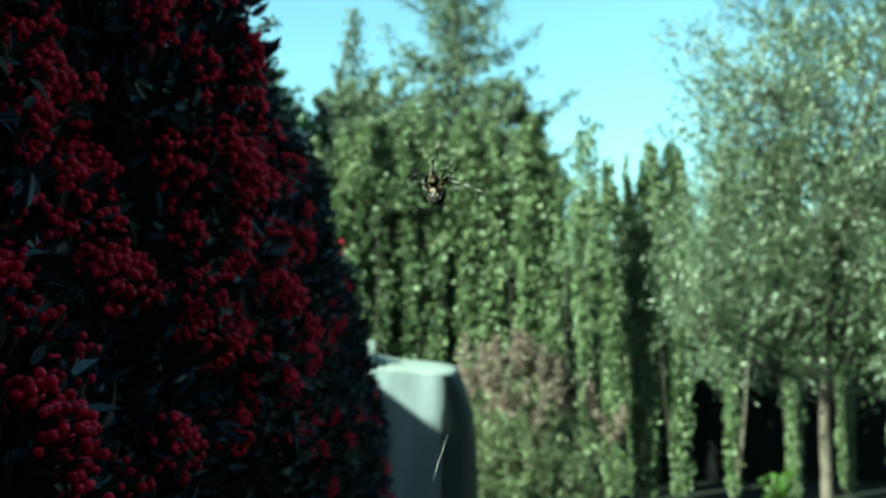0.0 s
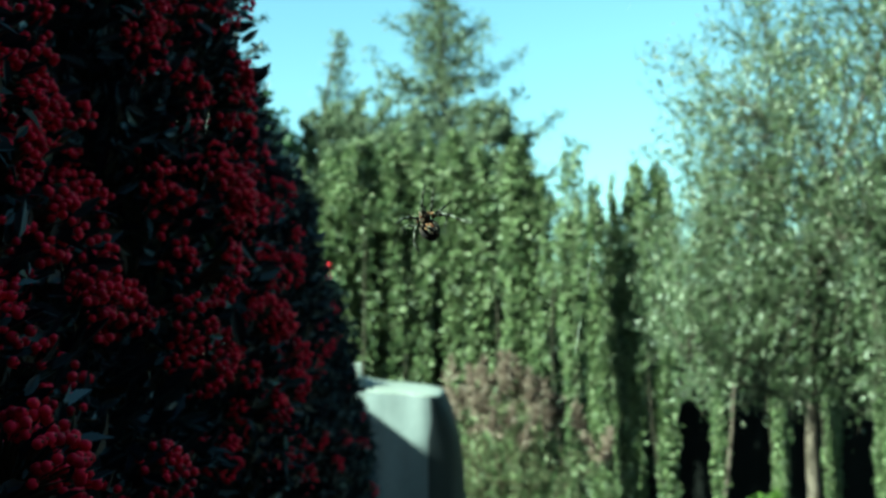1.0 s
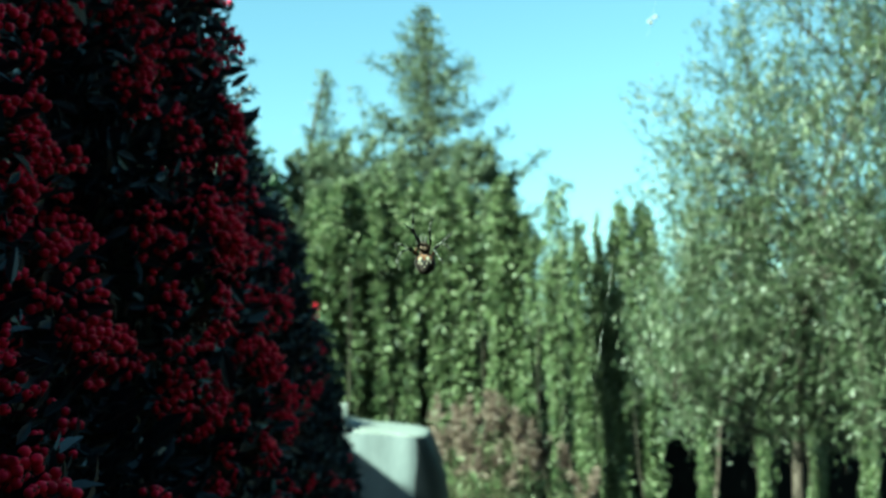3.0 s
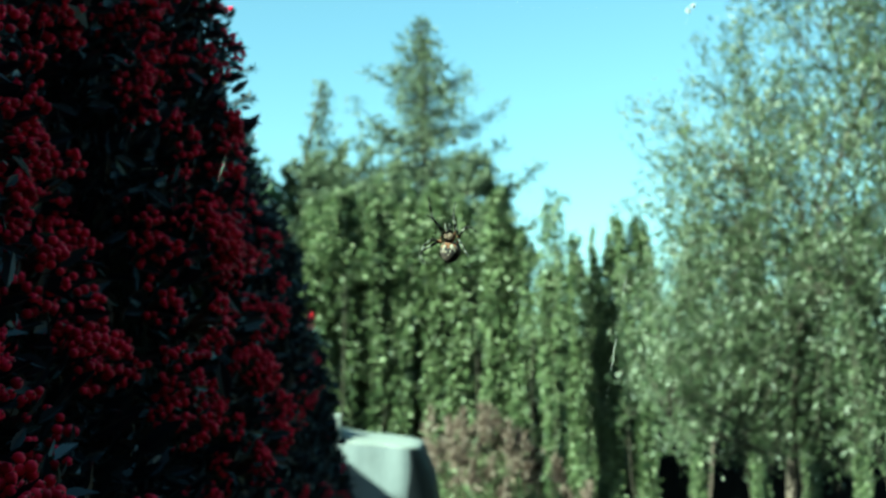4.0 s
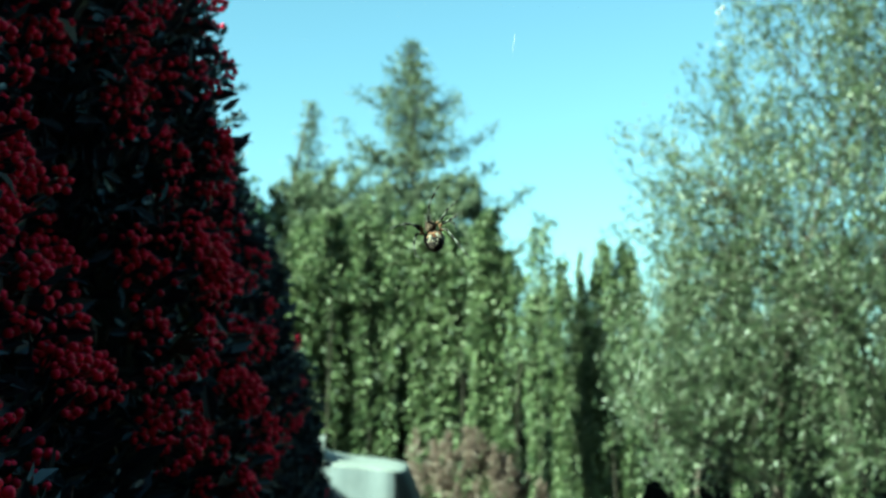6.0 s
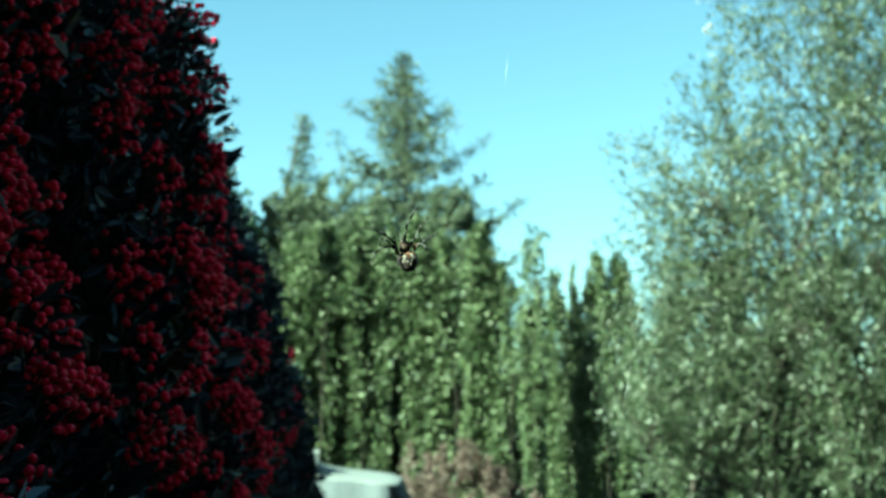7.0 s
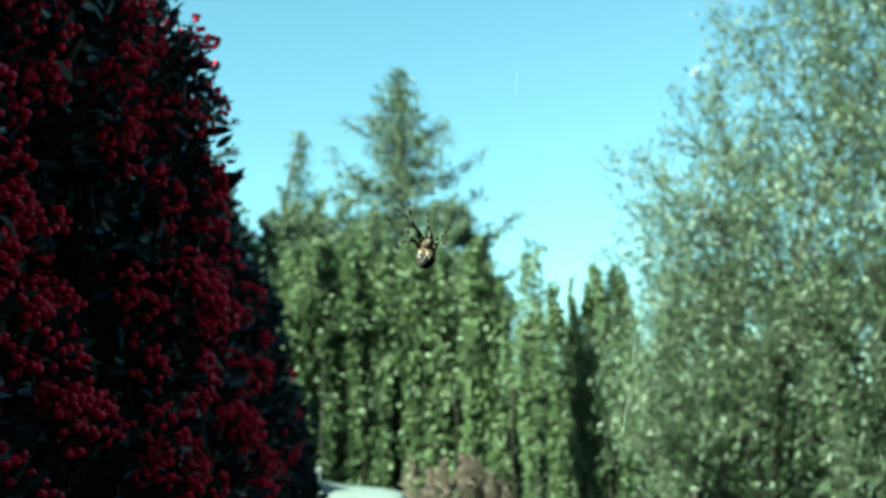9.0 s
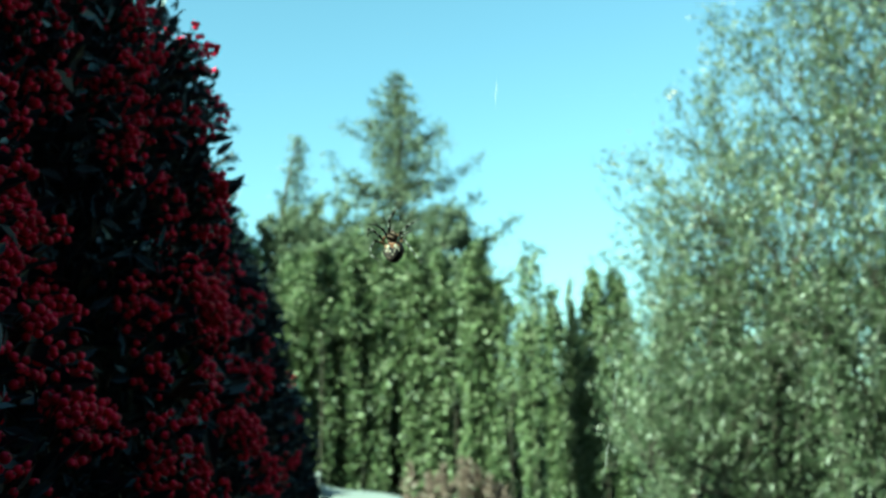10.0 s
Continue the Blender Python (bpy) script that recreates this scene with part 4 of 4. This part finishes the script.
# ---- silk ----
def build_thread(label, length, glints, fine=0.000009):
    """A loose thread of spider silk, upright, with stretches thickened to stand for sun glints."""
    t = thing("web_thread", label, "web thread", "threads of the web")
    v, f = tube(((0, 0, -length / 2), (0.0004, 0, -length / 6), (-0.0003, 0, length / 6), (0, 0, length / 2)), fine, 4)
    piece("strand", mesh_of("strand", v, [(f, 0)], [SILK], True), t)
    for mid, part, r in glints:
        z = np.linspace(mid - part / 2, mid + part / 2, 7)
        v, f = tube(np.stack((0.0003 * np.sin(z * 700), 0 * z, z), 1), r * np.sin(np.linspace(0.25, 2.89, 7)), 5)
        piece("glue_bead", mesh_of("glue_bead", v, [(f, 0)], [SILK], True), t, "stretch of silk thickened to stand for a sun glint")
    return t


THREAD_RIGHT = build_thread("long thread of spider silk glinting in the sun", 0.075, ((0.0155, 0.015, 0.00009), (-0.0135, 0.016, 0.0001)))
THREAD_LEFT = build_thread("short glinting thread of spider silk before the hedge", 0.014, ((0, 0.0115, 0.00009),))
THREAD_LOW = build_thread("low thread of spider silk shining in the sun", 0.024, ((0, 0.019, 0.00011),))
THREAD_HIGH = build_thread("faint thread of spider silk against the sky", 0.016, ((0, 0.010, 0.00009),))


def hold(t, lean, reach):
    """A line too fine to see that runs from a thread into the hedge."""
    v, f = tube(np.array(((0, 0, 0), (-reach / 2, 0, -0.004), (-reach, 0, 0))) @ np.array(pose(0, 0, 0, 0, -lean, 0).to_3x3()).T, 0.0000025, 4)
    piece("silk_line", mesh_of("silk_line", v, [(f, 0)], [SILK], True), t)


for ob, lean, reach in ((THREAD_RIGHT, 10, 0.62), (THREAD_LEFT, 16, 0.42), (THREAD_LOW, 19, 0.55), (THREAD_HIGH, 3, 0.60)):
    hold(ob, lean, reach)


def build_fluff():
    rng = np.random.default_rng(8)
    t = thing("seed_fluff", "tuft of white seed down caught on a thread", "seed fluff")
    for cx, cz, r in ((-0.0016, -0.0016, 0.0021), (0.0018, 0.0016, 0.0020)):
        hairs = []
        for _ in range(70):
            d = unit(rng.normal(0, 1, 3))
            c = np.array((cx, 0, cz))
            hairs.append(tube(np.array((c, c + d * r * 0.6 + rng.normal(0, r * 0.1, 3), c + d * r * rng.uniform(0.8, 1.3))), (0.00016, 0.00012, 0.00006), 3))
        v, f = join(hairs)
        piece("tuft", mesh_of("tuft", v, [(f, 0)], [FLUFF], True), t)
    v, f = tube(((-0.004, 0, -0.012), (0, 0, 0), (0.003, 0, 0.014)), 0.00002, 4)
    piece("strand", mesh_of("strand", v, [(f, 0)], [SILK], True), t)
    return t


FLUFF_TUFT = build_fluff()
hold(FLUFF_TUFT, 0, 0.72)


# ---- things that move ----
# seconds, place, lean across the view, turn
SPIDER_ROWS = (
    (0.0, -0.0035, 0.4968, 1.4115, -14.0, 20.0),
    (0.1, -0.0053, 0.4962, 1.4106, -19.8, 21.0),
    (0.2, -0.0078, 0.4958, 1.4082, -25.6, 22.0),
    (0.3, -0.0088, 0.4952, 1.4073, -31.4, 23.0),
    (0.4, -0.0103, 0.4946, 1.4068, -37.2, 24.0),
    (0.5, -0.0114, 0.4940, 1.4065, -43.0, 25.0),
    (0.6, -0.0116, 0.4939, 1.4060, -41.4, 26.0),
    (0.7, -0.0097, 0.4935, 1.4073, -39.8, 27.0),
    (0.8, -0.0065, 0.4932, 1.4088, -38.2, 28.0),
    (0.9, -0.0050, 0.4930, 1.4088, -36.6, 29.0),
    (1.0, -0.0048, 0.4927, 1.4090, -35.0, 30.0),
    (1.1, -0.0078, 0.4923, 1.4093, -36.8, 29.0),
    (1.2, -0.0112, 0.4920, 1.4080, -38.6, 28.0),
    (1.3, -0.0126, 0.4918, 1.4046, -40.4, 27.0),
    (1.4, -0.0125, 0.4915, 1.4037, -42.2, 26.0),
    (1.5, -0.0117, 0.4909, 1.4044, -44.0, 25.0),
    (1.6, -0.0110, 0.4908, 1.4041, -36.6, 22.5),
    (1.7, -0.0102, 0.4904, 1.4052, -29.2, 20.0),
    (1.8, -0.0091, 0.4902, 1.4058, -21.8, 17.5),
    (1.9, -0.0084, 0.4899, 1.4059, -14.4, 15.0),
    (2.0, -0.0089, 0.4898, 1.4055, -7.0, 12.5),
    (2.1, -0.0113, 0.4898, 1.4049, -5.2, 10.0),
    (2.2, -0.0130, 0.4898, 1.4046, -3.4, 7.5),
    (2.3, -0.0133, 0.4898, 1.4041, -1.6, 5.0),
    (2.4, -0.0123, 0.4897, 1.4045, 0.2, 2.5),
    (2.5, -0.0111, 0.4896, 1.4048, 2.0, 0.0),
    (2.6, -0.0092, 0.4900, 1.4061, -0.0, -1.2),
    (2.7, -0.0077, 0.4903, 1.4085, -2.1, -2.3),
    (3.8, 0.0045, 0.4942, 1.4263, 0.1, -15.0),
    (3.9, 0.0048, 0.4949, 1.4251, -0.5, -15.7),
    (4.0, 0.0049, 0.4954, 1.4251, -1.0, -16.4),
    (4.1, 0.0041, 0.4964, 1.4281, -0.2, -17.1),
    (4.2, 0.0024, 0.4974, 1.4303, 0.6, -17.9),
    (4.3, 0.0012, 0.4986, 1.4313, -0.3, -18.6),
    (4.4, 0.0010, 0.4996, 1.4332, -1.1, -19.3),
    (4.5, 0.0012, 0.5007, 1.4347, -2.0, -20.0),
    (4.6, 0.0009, 0.5010, 1.4361, -2.2, -16.0),
    (4.7, -0.0005, 0.5015, 1.4366, -2.4, -12.0),
    (4.8, -0.0026, 0.5020, 1.4380, -2.6, -8.0),
    (4.9, -0.0035, 0.5024, 1.4390, -2.8, -4.0),
    (5.0, -0.0033, 0.5028, 1.4394, -3.0, 0.0),
    (5.1, -0.0030, 0.5039, 1.4400, -4.8, -1.0),
    (5.2, -0.0023, 0.5049, 1.4411, -6.6, -2.0),
    (5.3, -0.0024, 0.5060, 1.4415, -8.4, -3.0),
    (5.4, -0.0019, 0.5071, 1.4423, -10.2, -4.0),
    (5.5, -0.0014, 0.5081, 1.4428, -12.0, -5.0),
    (5.6, 0.0003, 0.5083, 1.4427, -14.2, -3.5),
    (5.7, 0.0003, 0.5086, 1.4425, -16.5, -1.9),
    (6.8, -0.0107, 0.5121, 1.4406, -18.5, 15.0),
    (6.9, -0.0103, 0.5124, 1.4402, -17.3, 12.9),
    (7.0, -0.0100, 0.5127, 1.4397, -16.0, 10.7),
    (7.1, -0.0107, 0.5131, 1.4387, -13.4, 8.6),
    (7.2, -0.0114, 0.5135, 1.4378, -10.8, 6.4),
    (7.3, -0.0123, 0.5139, 1.4368, -8.2, 4.3),
    (7.4, -0.0138, 0.5144, 1.4354, -5.6, 2.1),
    (7.5, -0.0148, 0.5147, 1.4354, -3.0, 0.0),
    (7.6, -0.0151, 0.5142, 1.4363, -1.6, -1.4),
    (7.7, -0.0147, 0.5137, 1.4370, -0.2, -2.9),
    (7.8, -0.0144, 0.5134, 1.4370, 1.2, -4.3),
    (7.9, -0.0147, 0.5130, 1.4371, 2.6, -5.7),
    (8.0, -0.0147, 0.5126, 1.4379, 4.0, -7.1),
    (8.1, -0.0139, 0.5112, 1.4377, 5.0, -8.6),
    (8.2, -0.0132, 0.5098, 1.4378, 6.0, -10.0),
    (8.3, -0.0115, 0.5082, 1.4384, 7.0, -11.3),
    (8.4, -0.0105, 0.5065, 1.4403, 8.0, -12.5),
    (8.5, -0.0092, 0.5048, 1.4416, 9.0, -13.8),
    (8.6, -0.0095, 0.5047, 1.4418, 9.8, -15.0),
    (8.7, -0.0087, 0.5046, 1.4421, 10.6, -16.2),
    (8.8, -0.0066, 0.5038, 1.4457, 11.4, -17.5),
    (8.9, -0.0054, 0.5032, 1.4480, 12.2, -18.8),
    (9.0, -0.0058, 0.5029, 1.4496, 13.0, -20.0),
    (9.1, -0.0083, 0.5036, 1.4467, 9.8, -19.0),
    (9.2, -0.0102, 0.5037, 1.4478, 6.6, -18.0),
    (9.3, -0.0116, 0.5032, 1.4518, 3.4, -17.0),
    (9.4, -0.0117, 0.5033, 1.4521, 0.2, -16.0),
    (9.5, -0.0120, 0.5033, 1.4524, -3.0, -15.0),
    (9.6, -0.0126, 0.5026, 1.4529, -3.2, -14.0),
    (9.8, -0.0174, 0.5012, 1.4546, -3.6, -12.0),
    (10.0, -0.0216, 0.4997, 1.4563, -4.0, -10.0),
)
# seconds, place, lean across the view, tip towards the viewer
RIGHT_ROWS = (
    (0.0, 0.0595, 0.5001, 1.3656, 10.0, 0.0),
    (0.2, 0.0578, 0.4989, 1.3644, 10.0, 0.0),
    (0.5, 0.0528, 0.4983, 1.3473, 10.0, 0.0),
    (0.7, 0.0551, 0.4973, 1.3550, 10.0, 0.0),
    (1.0, 0.0627, 0.4949, 1.3738, 10.0, 0.0),
    (1.2, 0.0579, 0.4952, 1.3619, 10.0, 0.0),
    (1.5, 0.0545, 0.4947, 1.3538, 10.0, 0.0),
    (1.7, 0.0595, 0.4927, 1.3706, 10.0, 0.0),
    (2.0, 0.0632, 0.4914, 1.3781, 10.0, 0.0),
    (2.2, 0.0586, 0.4928, 1.3637, 10.0, 0.0),
    (2.5, 0.0605, 0.4925, 1.3642, 10.0, 0.0),
    (2.7, 0.0684, 0.4917, 1.3798, 10.0, 0.0),
    (3.8, 0.0784, 0.4958, 1.3959, 10.0, 0.0),
    (4.0, 0.0783, 0.4975, 1.3917, 10.0, 0.0),
    (4.2, 0.0781, 0.5000, 1.3920, 10.0, 0.0),
    (4.5, 0.0775, 0.5047, 1.3865, 10.0, 0.0),
    (4.7, 0.0785, 0.5054, 1.3883, 10.0, 0.0),
    (5.0, 0.0828, 0.5057, 1.3963, 10.0, 0.0),
    (5.2, 0.0867, 0.5073, 1.4002, 10.0, 0.0),
    (5.5, 0.0903, 0.5104, 1.4021, 10.0, 0.0),
    (5.7, 0.0911, 0.5115, 1.3980, 10.0, 0.0),
    (6.8, 0.0895, 0.5133, 1.4044, 10.0, 0.0),
    (7.0, 0.0888, 0.5146, 1.3996, 10.0, 0.0),
    (7.2, 0.0856, 0.5170, 1.3877, 10.0, 0.0),
    (7.5, 0.0840, 0.5179, 1.3863, 10.0, 0.0),
    (7.7, 0.0833, 0.5175, 1.3848, 10.0, 0.0),
    (8.0, 0.0845, 0.5154, 1.3909, 10.0, 0.0),
    (8.5, 0.0839, 0.5088, 1.3917, 10.0, 0.0),
    (9.0, 0.0820, 0.5085, 1.3913, 10.0, 0.0),
    (9.3, 0.0782, 0.5097, 1.3876, 10.0, 0.0),
    (9.6, 0.0756, 0.5105, 1.3815, 10.0, 0.0),
    (10.0, 0.0726, 0.5087, 1.3780, 10.0, 0.0),
)
LEFT_ROWS = (
    (0.0, -0.1058, 0.4942, 1.4511, 16.0, 80.0),
    (0.5, -0.1032, 0.4911, 1.4526, 16.0, 72.0),
    (0.8, -0.1016, 0.4905, 1.4526, 16.0, 48.0),
    (1.0, -0.0998, 0.4899, 1.4537, 16.0, 33.8),
    (1.3, -0.1014, 0.4889, 1.4502, 16.0, 15.0),
    (1.6, -0.1013, 0.4878, 1.4500, 16.0, 0.0),
    (2.0, -0.0988, 0.4868, 1.4514, 16.0, 30.0),
    (2.5, -0.0957, 0.4860, 1.4533, 16.0, 70.0),
    (2.7, -0.0947, 0.4871, 1.4536, 16.0, 66.0),
    (3.8, -0.0943, 0.4930, 1.4570, 16.0, 0.0),
    (4.2, -0.0939, 0.4966, 1.4577, 16.0, 0.0),
    (4.6, -0.0969, 0.5010, 1.4590, 16.0, 0.0),
    (5.0, -0.0973, 0.5030, 1.4598, 16.0, 0.0),
    (5.5, -0.0977, 0.5097, 1.4568, 16.0, 60.0),
    (5.7, -0.0975, 0.5106, 1.4546, 16.0, 72.0),
    (6.8, -0.0973, 0.5147, 1.4494, 16.0, 80.0),
    (7.5, -0.0998, 0.5165, 1.4486, 16.0, 80.0),
    (8.5, -0.1030, 0.5080, 1.4493, 16.0, 80.0),
    (10.0, -0.1061, 0.5045, 1.4529, 16.0, 80.0),
)
LOW_ROWS = (
    (0.0, -0.0010, 0.5050, 1.2953, 19.0, 0.0),
    (0.1, -0.0013, 0.5047, 1.2933, 19.0, 0.0),
    (0.2, -0.0037, 0.5048, 1.2863, 19.0, 0.0),
    (0.3, -0.0048, 0.5047, 1.2815, 19.0, 0.0),
    (0.5, -0.0043, 0.5043, 1.2755, 19.0, 0.0),
    (1.0, -0.0022, 0.5038, 1.2814, 19.0, 0.0),
    (1.5, -0.0017, 0.5025, 1.2835, 19.0, 0.0),
    (2.0, -0.0011, 0.5028, 1.2832, 19.0, 0.0),
    (2.7, 0.0003, 0.5047, 1.2831, 19.0, 0.0),
    (3.8, 0.0011, 0.5129, 1.2815, 19.0, 0.0),
    (5.0, 0.0034, 0.5246, 1.2815, 19.0, 0.0),
    (5.7, 0.0041, 0.5320, 1.2834, 19.0, 0.0),
    (6.8, 0.0050, 0.5367, 1.2826, 19.0, 0.0),
    (8.0, 0.0012, 0.5378, 1.2843, 19.0, 0.0),
    (10.0, -0.0035, 0.5287, 1.2881, 19.0, 0.0),
)
HIGH_ROWS = (
    (0.0, 0.0296, 0.4885, 1.5317, 3.0, 0.0),
    (1.0, 0.0309, 0.4809, 1.5373, 3.0, 0.0),
    (2.0, 0.0350, 0.4747, 1.5397, 3.0, 0.0),
    (2.7, 0.0359, 0.4737, 1.5406, 3.0, 0.0),
    (3.8, 0.0343, 0.4789, 1.5366, 3.0, 0.0),
    (4.5, 0.0321, 0.4860, 1.5343, 3.0, 0.0),
    (5.0, 0.0334, 0.4886, 1.5304, 3.0, 0.0),
    (5.5, 0.0313, 0.4944, 1.5274, 3.0, 0.0),
    (5.7, 0.0313, 0.4949, 1.5262, 3.0, 0.0),
    (6.8, 0.0322, 0.4974, 1.5198, 3.0, 0.0),
    (7.5, 0.0308, 0.4984, 1.5181, 3.0, 0.0),
    (8.0, 0.0309, 0.4958, 1.5209, 3.0, 0.0),
    (8.5, 0.0332, 0.4888, 1.5211, 3.0, 0.0),
    (9.0, 0.0328, 0.4881, 1.5208, 3.0, 0.0),
    (9.5, 0.0273, 0.4889, 1.5211, 3.0, 0.0),
    (10.0, 0.0230, 0.4857, 1.5209, 3.0, 0.0),
)
FLUFF_ROWS = (
    (0.0, 0.1234, 0.7361, 1.5749, 0.0, 0.0),
    (0.5, 0.1266, 0.7302, 1.5810, 0.0, 0.0),
    (1.0, 0.1298, 0.7265, 1.5853, 0.0, 0.0),
    (1.5, 0.1332, 0.7219, 1.5878, 0.0, 0.0),
    (2.0, 0.1379, 0.7187, 1.5905, 0.0, 0.0),
    (2.2, 0.1373, 0.7178, 1.5902, 0.0, 0.0),
    (2.5, 0.1399, 0.7166, 1.5887, 0.0, 0.0),
    (2.7, 0.1420, 0.7171, 1.5901, 0.0, 0.0),
    (3.8, 0.1674, 0.7172, 1.6135, 0.0, 0.0),
    (4.0, 0.1688, 0.7180, 1.6117, 0.0, 0.0),
    (4.5, 0.1671, 0.7235, 1.6123, 0.0, 0.0),
    (5.0, 0.1783, 0.7233, 1.6219, 0.0, 0.0),
    (5.5, 0.1877, 0.7264, 1.6289, 0.0, 0.0),
    (5.7, 0.1894, 0.7262, 1.6294, 0.0, 0.0),
    (6.8, 0.1885, 0.7261, 1.6291, 0.0, 0.0),
    (7.2, 0.1828, 0.7280, 1.6187, 0.0, 0.0),
    (7.5, 0.1780, 0.7293, 1.6116, 0.0, 0.0),
    (8.0, 0.1801, 0.7268, 1.6114, 0.0, 0.0),
    (8.5, 0.1805, 0.7198, 1.6119, 0.0, 0.0),
    (9.0, 0.1766, 0.7201, 1.6064, 0.0, 0.0),
    (9.5, 0.1664, 0.7223, 1.5985, 0.0, 0.0),
    (10.0, 0.1613, 0.7195, 1.5954, 0.0, 0.0),
)
# seconds, degrees by which a leg swings and by which it tips forward
LEG_SWINGS = {
    "front_leg_a": ((0, 2, 47), (0.5, 12, 52), (1, -6, 50), (1.5, 25, 36), (2, 10, 10), (2.5, -8, 47), (4, -26, 45), (4.5, 22, 55), (5, -6, 50), (5.5, 18, 45), (7, 22, 40), (7.5, -38, 55), (8, -14, 55), (8.5, 2, 15), (9, -35, 42), (9.5, 6, 20), (10, 30, 55)),
    "front_leg_b": ((0, -15, 62), (0.5, -5, 42), (1, -30, 45), (1.5, -7, 27), (2, -30, 10), (2.5, -40, 45), (4, -50, 10), (4.5, -6, 60), (5, -10, 45), (5.5, 10, 10), (7, -6, 15), (7.5, -34, 30), (8, -30, 35), (8.5, -38, 45), (9, -65, 37), (9.5, -18, 55), (10, 14, 35)),
    "second_leg_a": ((0, 22, 55), (0.5, 20, 45), (1, 38, 35), (1.5, 26, 24), (2, 50, 40), (2.5, 74, 57), (4, 90, 70), (4.5, 92, 72), (5, 6, 60), (5.5, 6, 40), (7, 50, 30), (7.5, 22, 75), (8, 74, 80), (8.5, 94, 75), (9, 62, 45), (9.5, 66, 70), (10, 50, 80)),
    "second_leg_b": ((0, -20, 61), (0.5, 15, 53), (1, 10, 55), (1.5, 25, 27), (2, -22, 70), (2.5, 2, 27), (4, -70, 45), (4.5, -26, 70), (5, 10, 80), (5.5, 10, 55), (7, 6, 20), (7.5, -30, 45), (8, -34, 30), (8.5, -54, 10), (9, -35, 34), (9.5, -10, 75), (10, 18, 65)),
    "third_leg_a": ((0, 37, 0), (0.5, 7, 14), (1, 38, 15), (1.5, 42, 0), (2, 62, 25), (2.5, 57, 38), (4, -18, 10), (4.5, 82, 75), (5, 18, 20), (5.5, 38, 35), (7, 62, 25), (7.5, 78, -10), (8, 98, 15), (8.5, -18, 55), (9, 52, 26), (9.5, 54, 25), (10, 46, 50)),
    "third_leg_b": ((0, 9, 52), (0.5, 4, 2), (1, 6, -5), (1.5, -21, 47), (2, -86, 65), (2.5, -41, 50), (4, -82, -5), (4.5, -54, -10), (5, -6, 45), (5.5, -6, 40), (7, -70, 65), (7.5, -78, 10), (8, -98, 10), (8.5, -106, 5), (9, -46, 50), (9.5, -38, 60), (10, -26, 75)),
    "hind_leg_a": ((0, 55, 67), (0.5, 60, 66), (1, 62, 35), (1.5, 75, 44), (2, 46, 40), (2.5, 50, 58), (4, 30, 45), (4.5, 14, 35), (5, 22, 35), (5.5, 2, 35), (7, 86, 30), (7.5, 50, 50), (8, 6, 60), (8.5, 42, 30), (9, 35, 58), (9.5, 22, 50), (10, 10, 55)),
    "hind_leg_b": ((0, 2, 58), (0.5, 27, 74), (1, 42, 77), (1.5, 22, 77), (2, 30, 78), (2.5, 12, 77), (4, 6, 60), (4.5, -2, 60), (5, 10, 50), (5.5, 22, 35), (7, 58, 85), (7.5, -6, 75), (8, -54, 70), (8.5, -46, 60), (9, -53, 77), (9.5, 6, 60), (10, 14, 50)),
}


def motions():
    walk(SPIDER, [(t, pose(x, y, z, 0, a, b)) for t, x, y, z, a, b in SPIDER_ROWS])
    for name, swings in LEG_SWINGS.items():
        root = [c * MM for c in LEGS[name][0]]
        reach = Vector(LEGS[name][-1]) - Vector(LEGS[name][0])
        across = Vector((reach.z, 0, -reach.x)).normalized()
        rows = []
        for (t, a, tip), (t2, a2, tip2) in zip(swings, swings[1:] + swings[-1:]):
            rows.append((t, a, tip))
            if t2 > t:
                rows.append(((t + t2) / 2, (a + a2) / 2, (tip + tip2) / 2))
        walk(SPIDER_LEGS[name], [(t, Matrix.Translation(root) @ Matrix.Rotation(radians(a), 4, "Y") @ Matrix.Rotation(radians(tip), 4, across)) for t, a, tip in rows])
    for ob, rows in ((THREAD_RIGHT, RIGHT_ROWS), (THREAD_LEFT, LEFT_ROWS), (THREAD_LOW, LOW_ROWS), (THREAD_HIGH, HIGH_ROWS), (FLUFF_TUFT, FLUFF_ROWS)):
        walk(ob, [(t, pose(x, y, z, b, a, 0)) for t, x, y, z, a, b in rows])


motions()
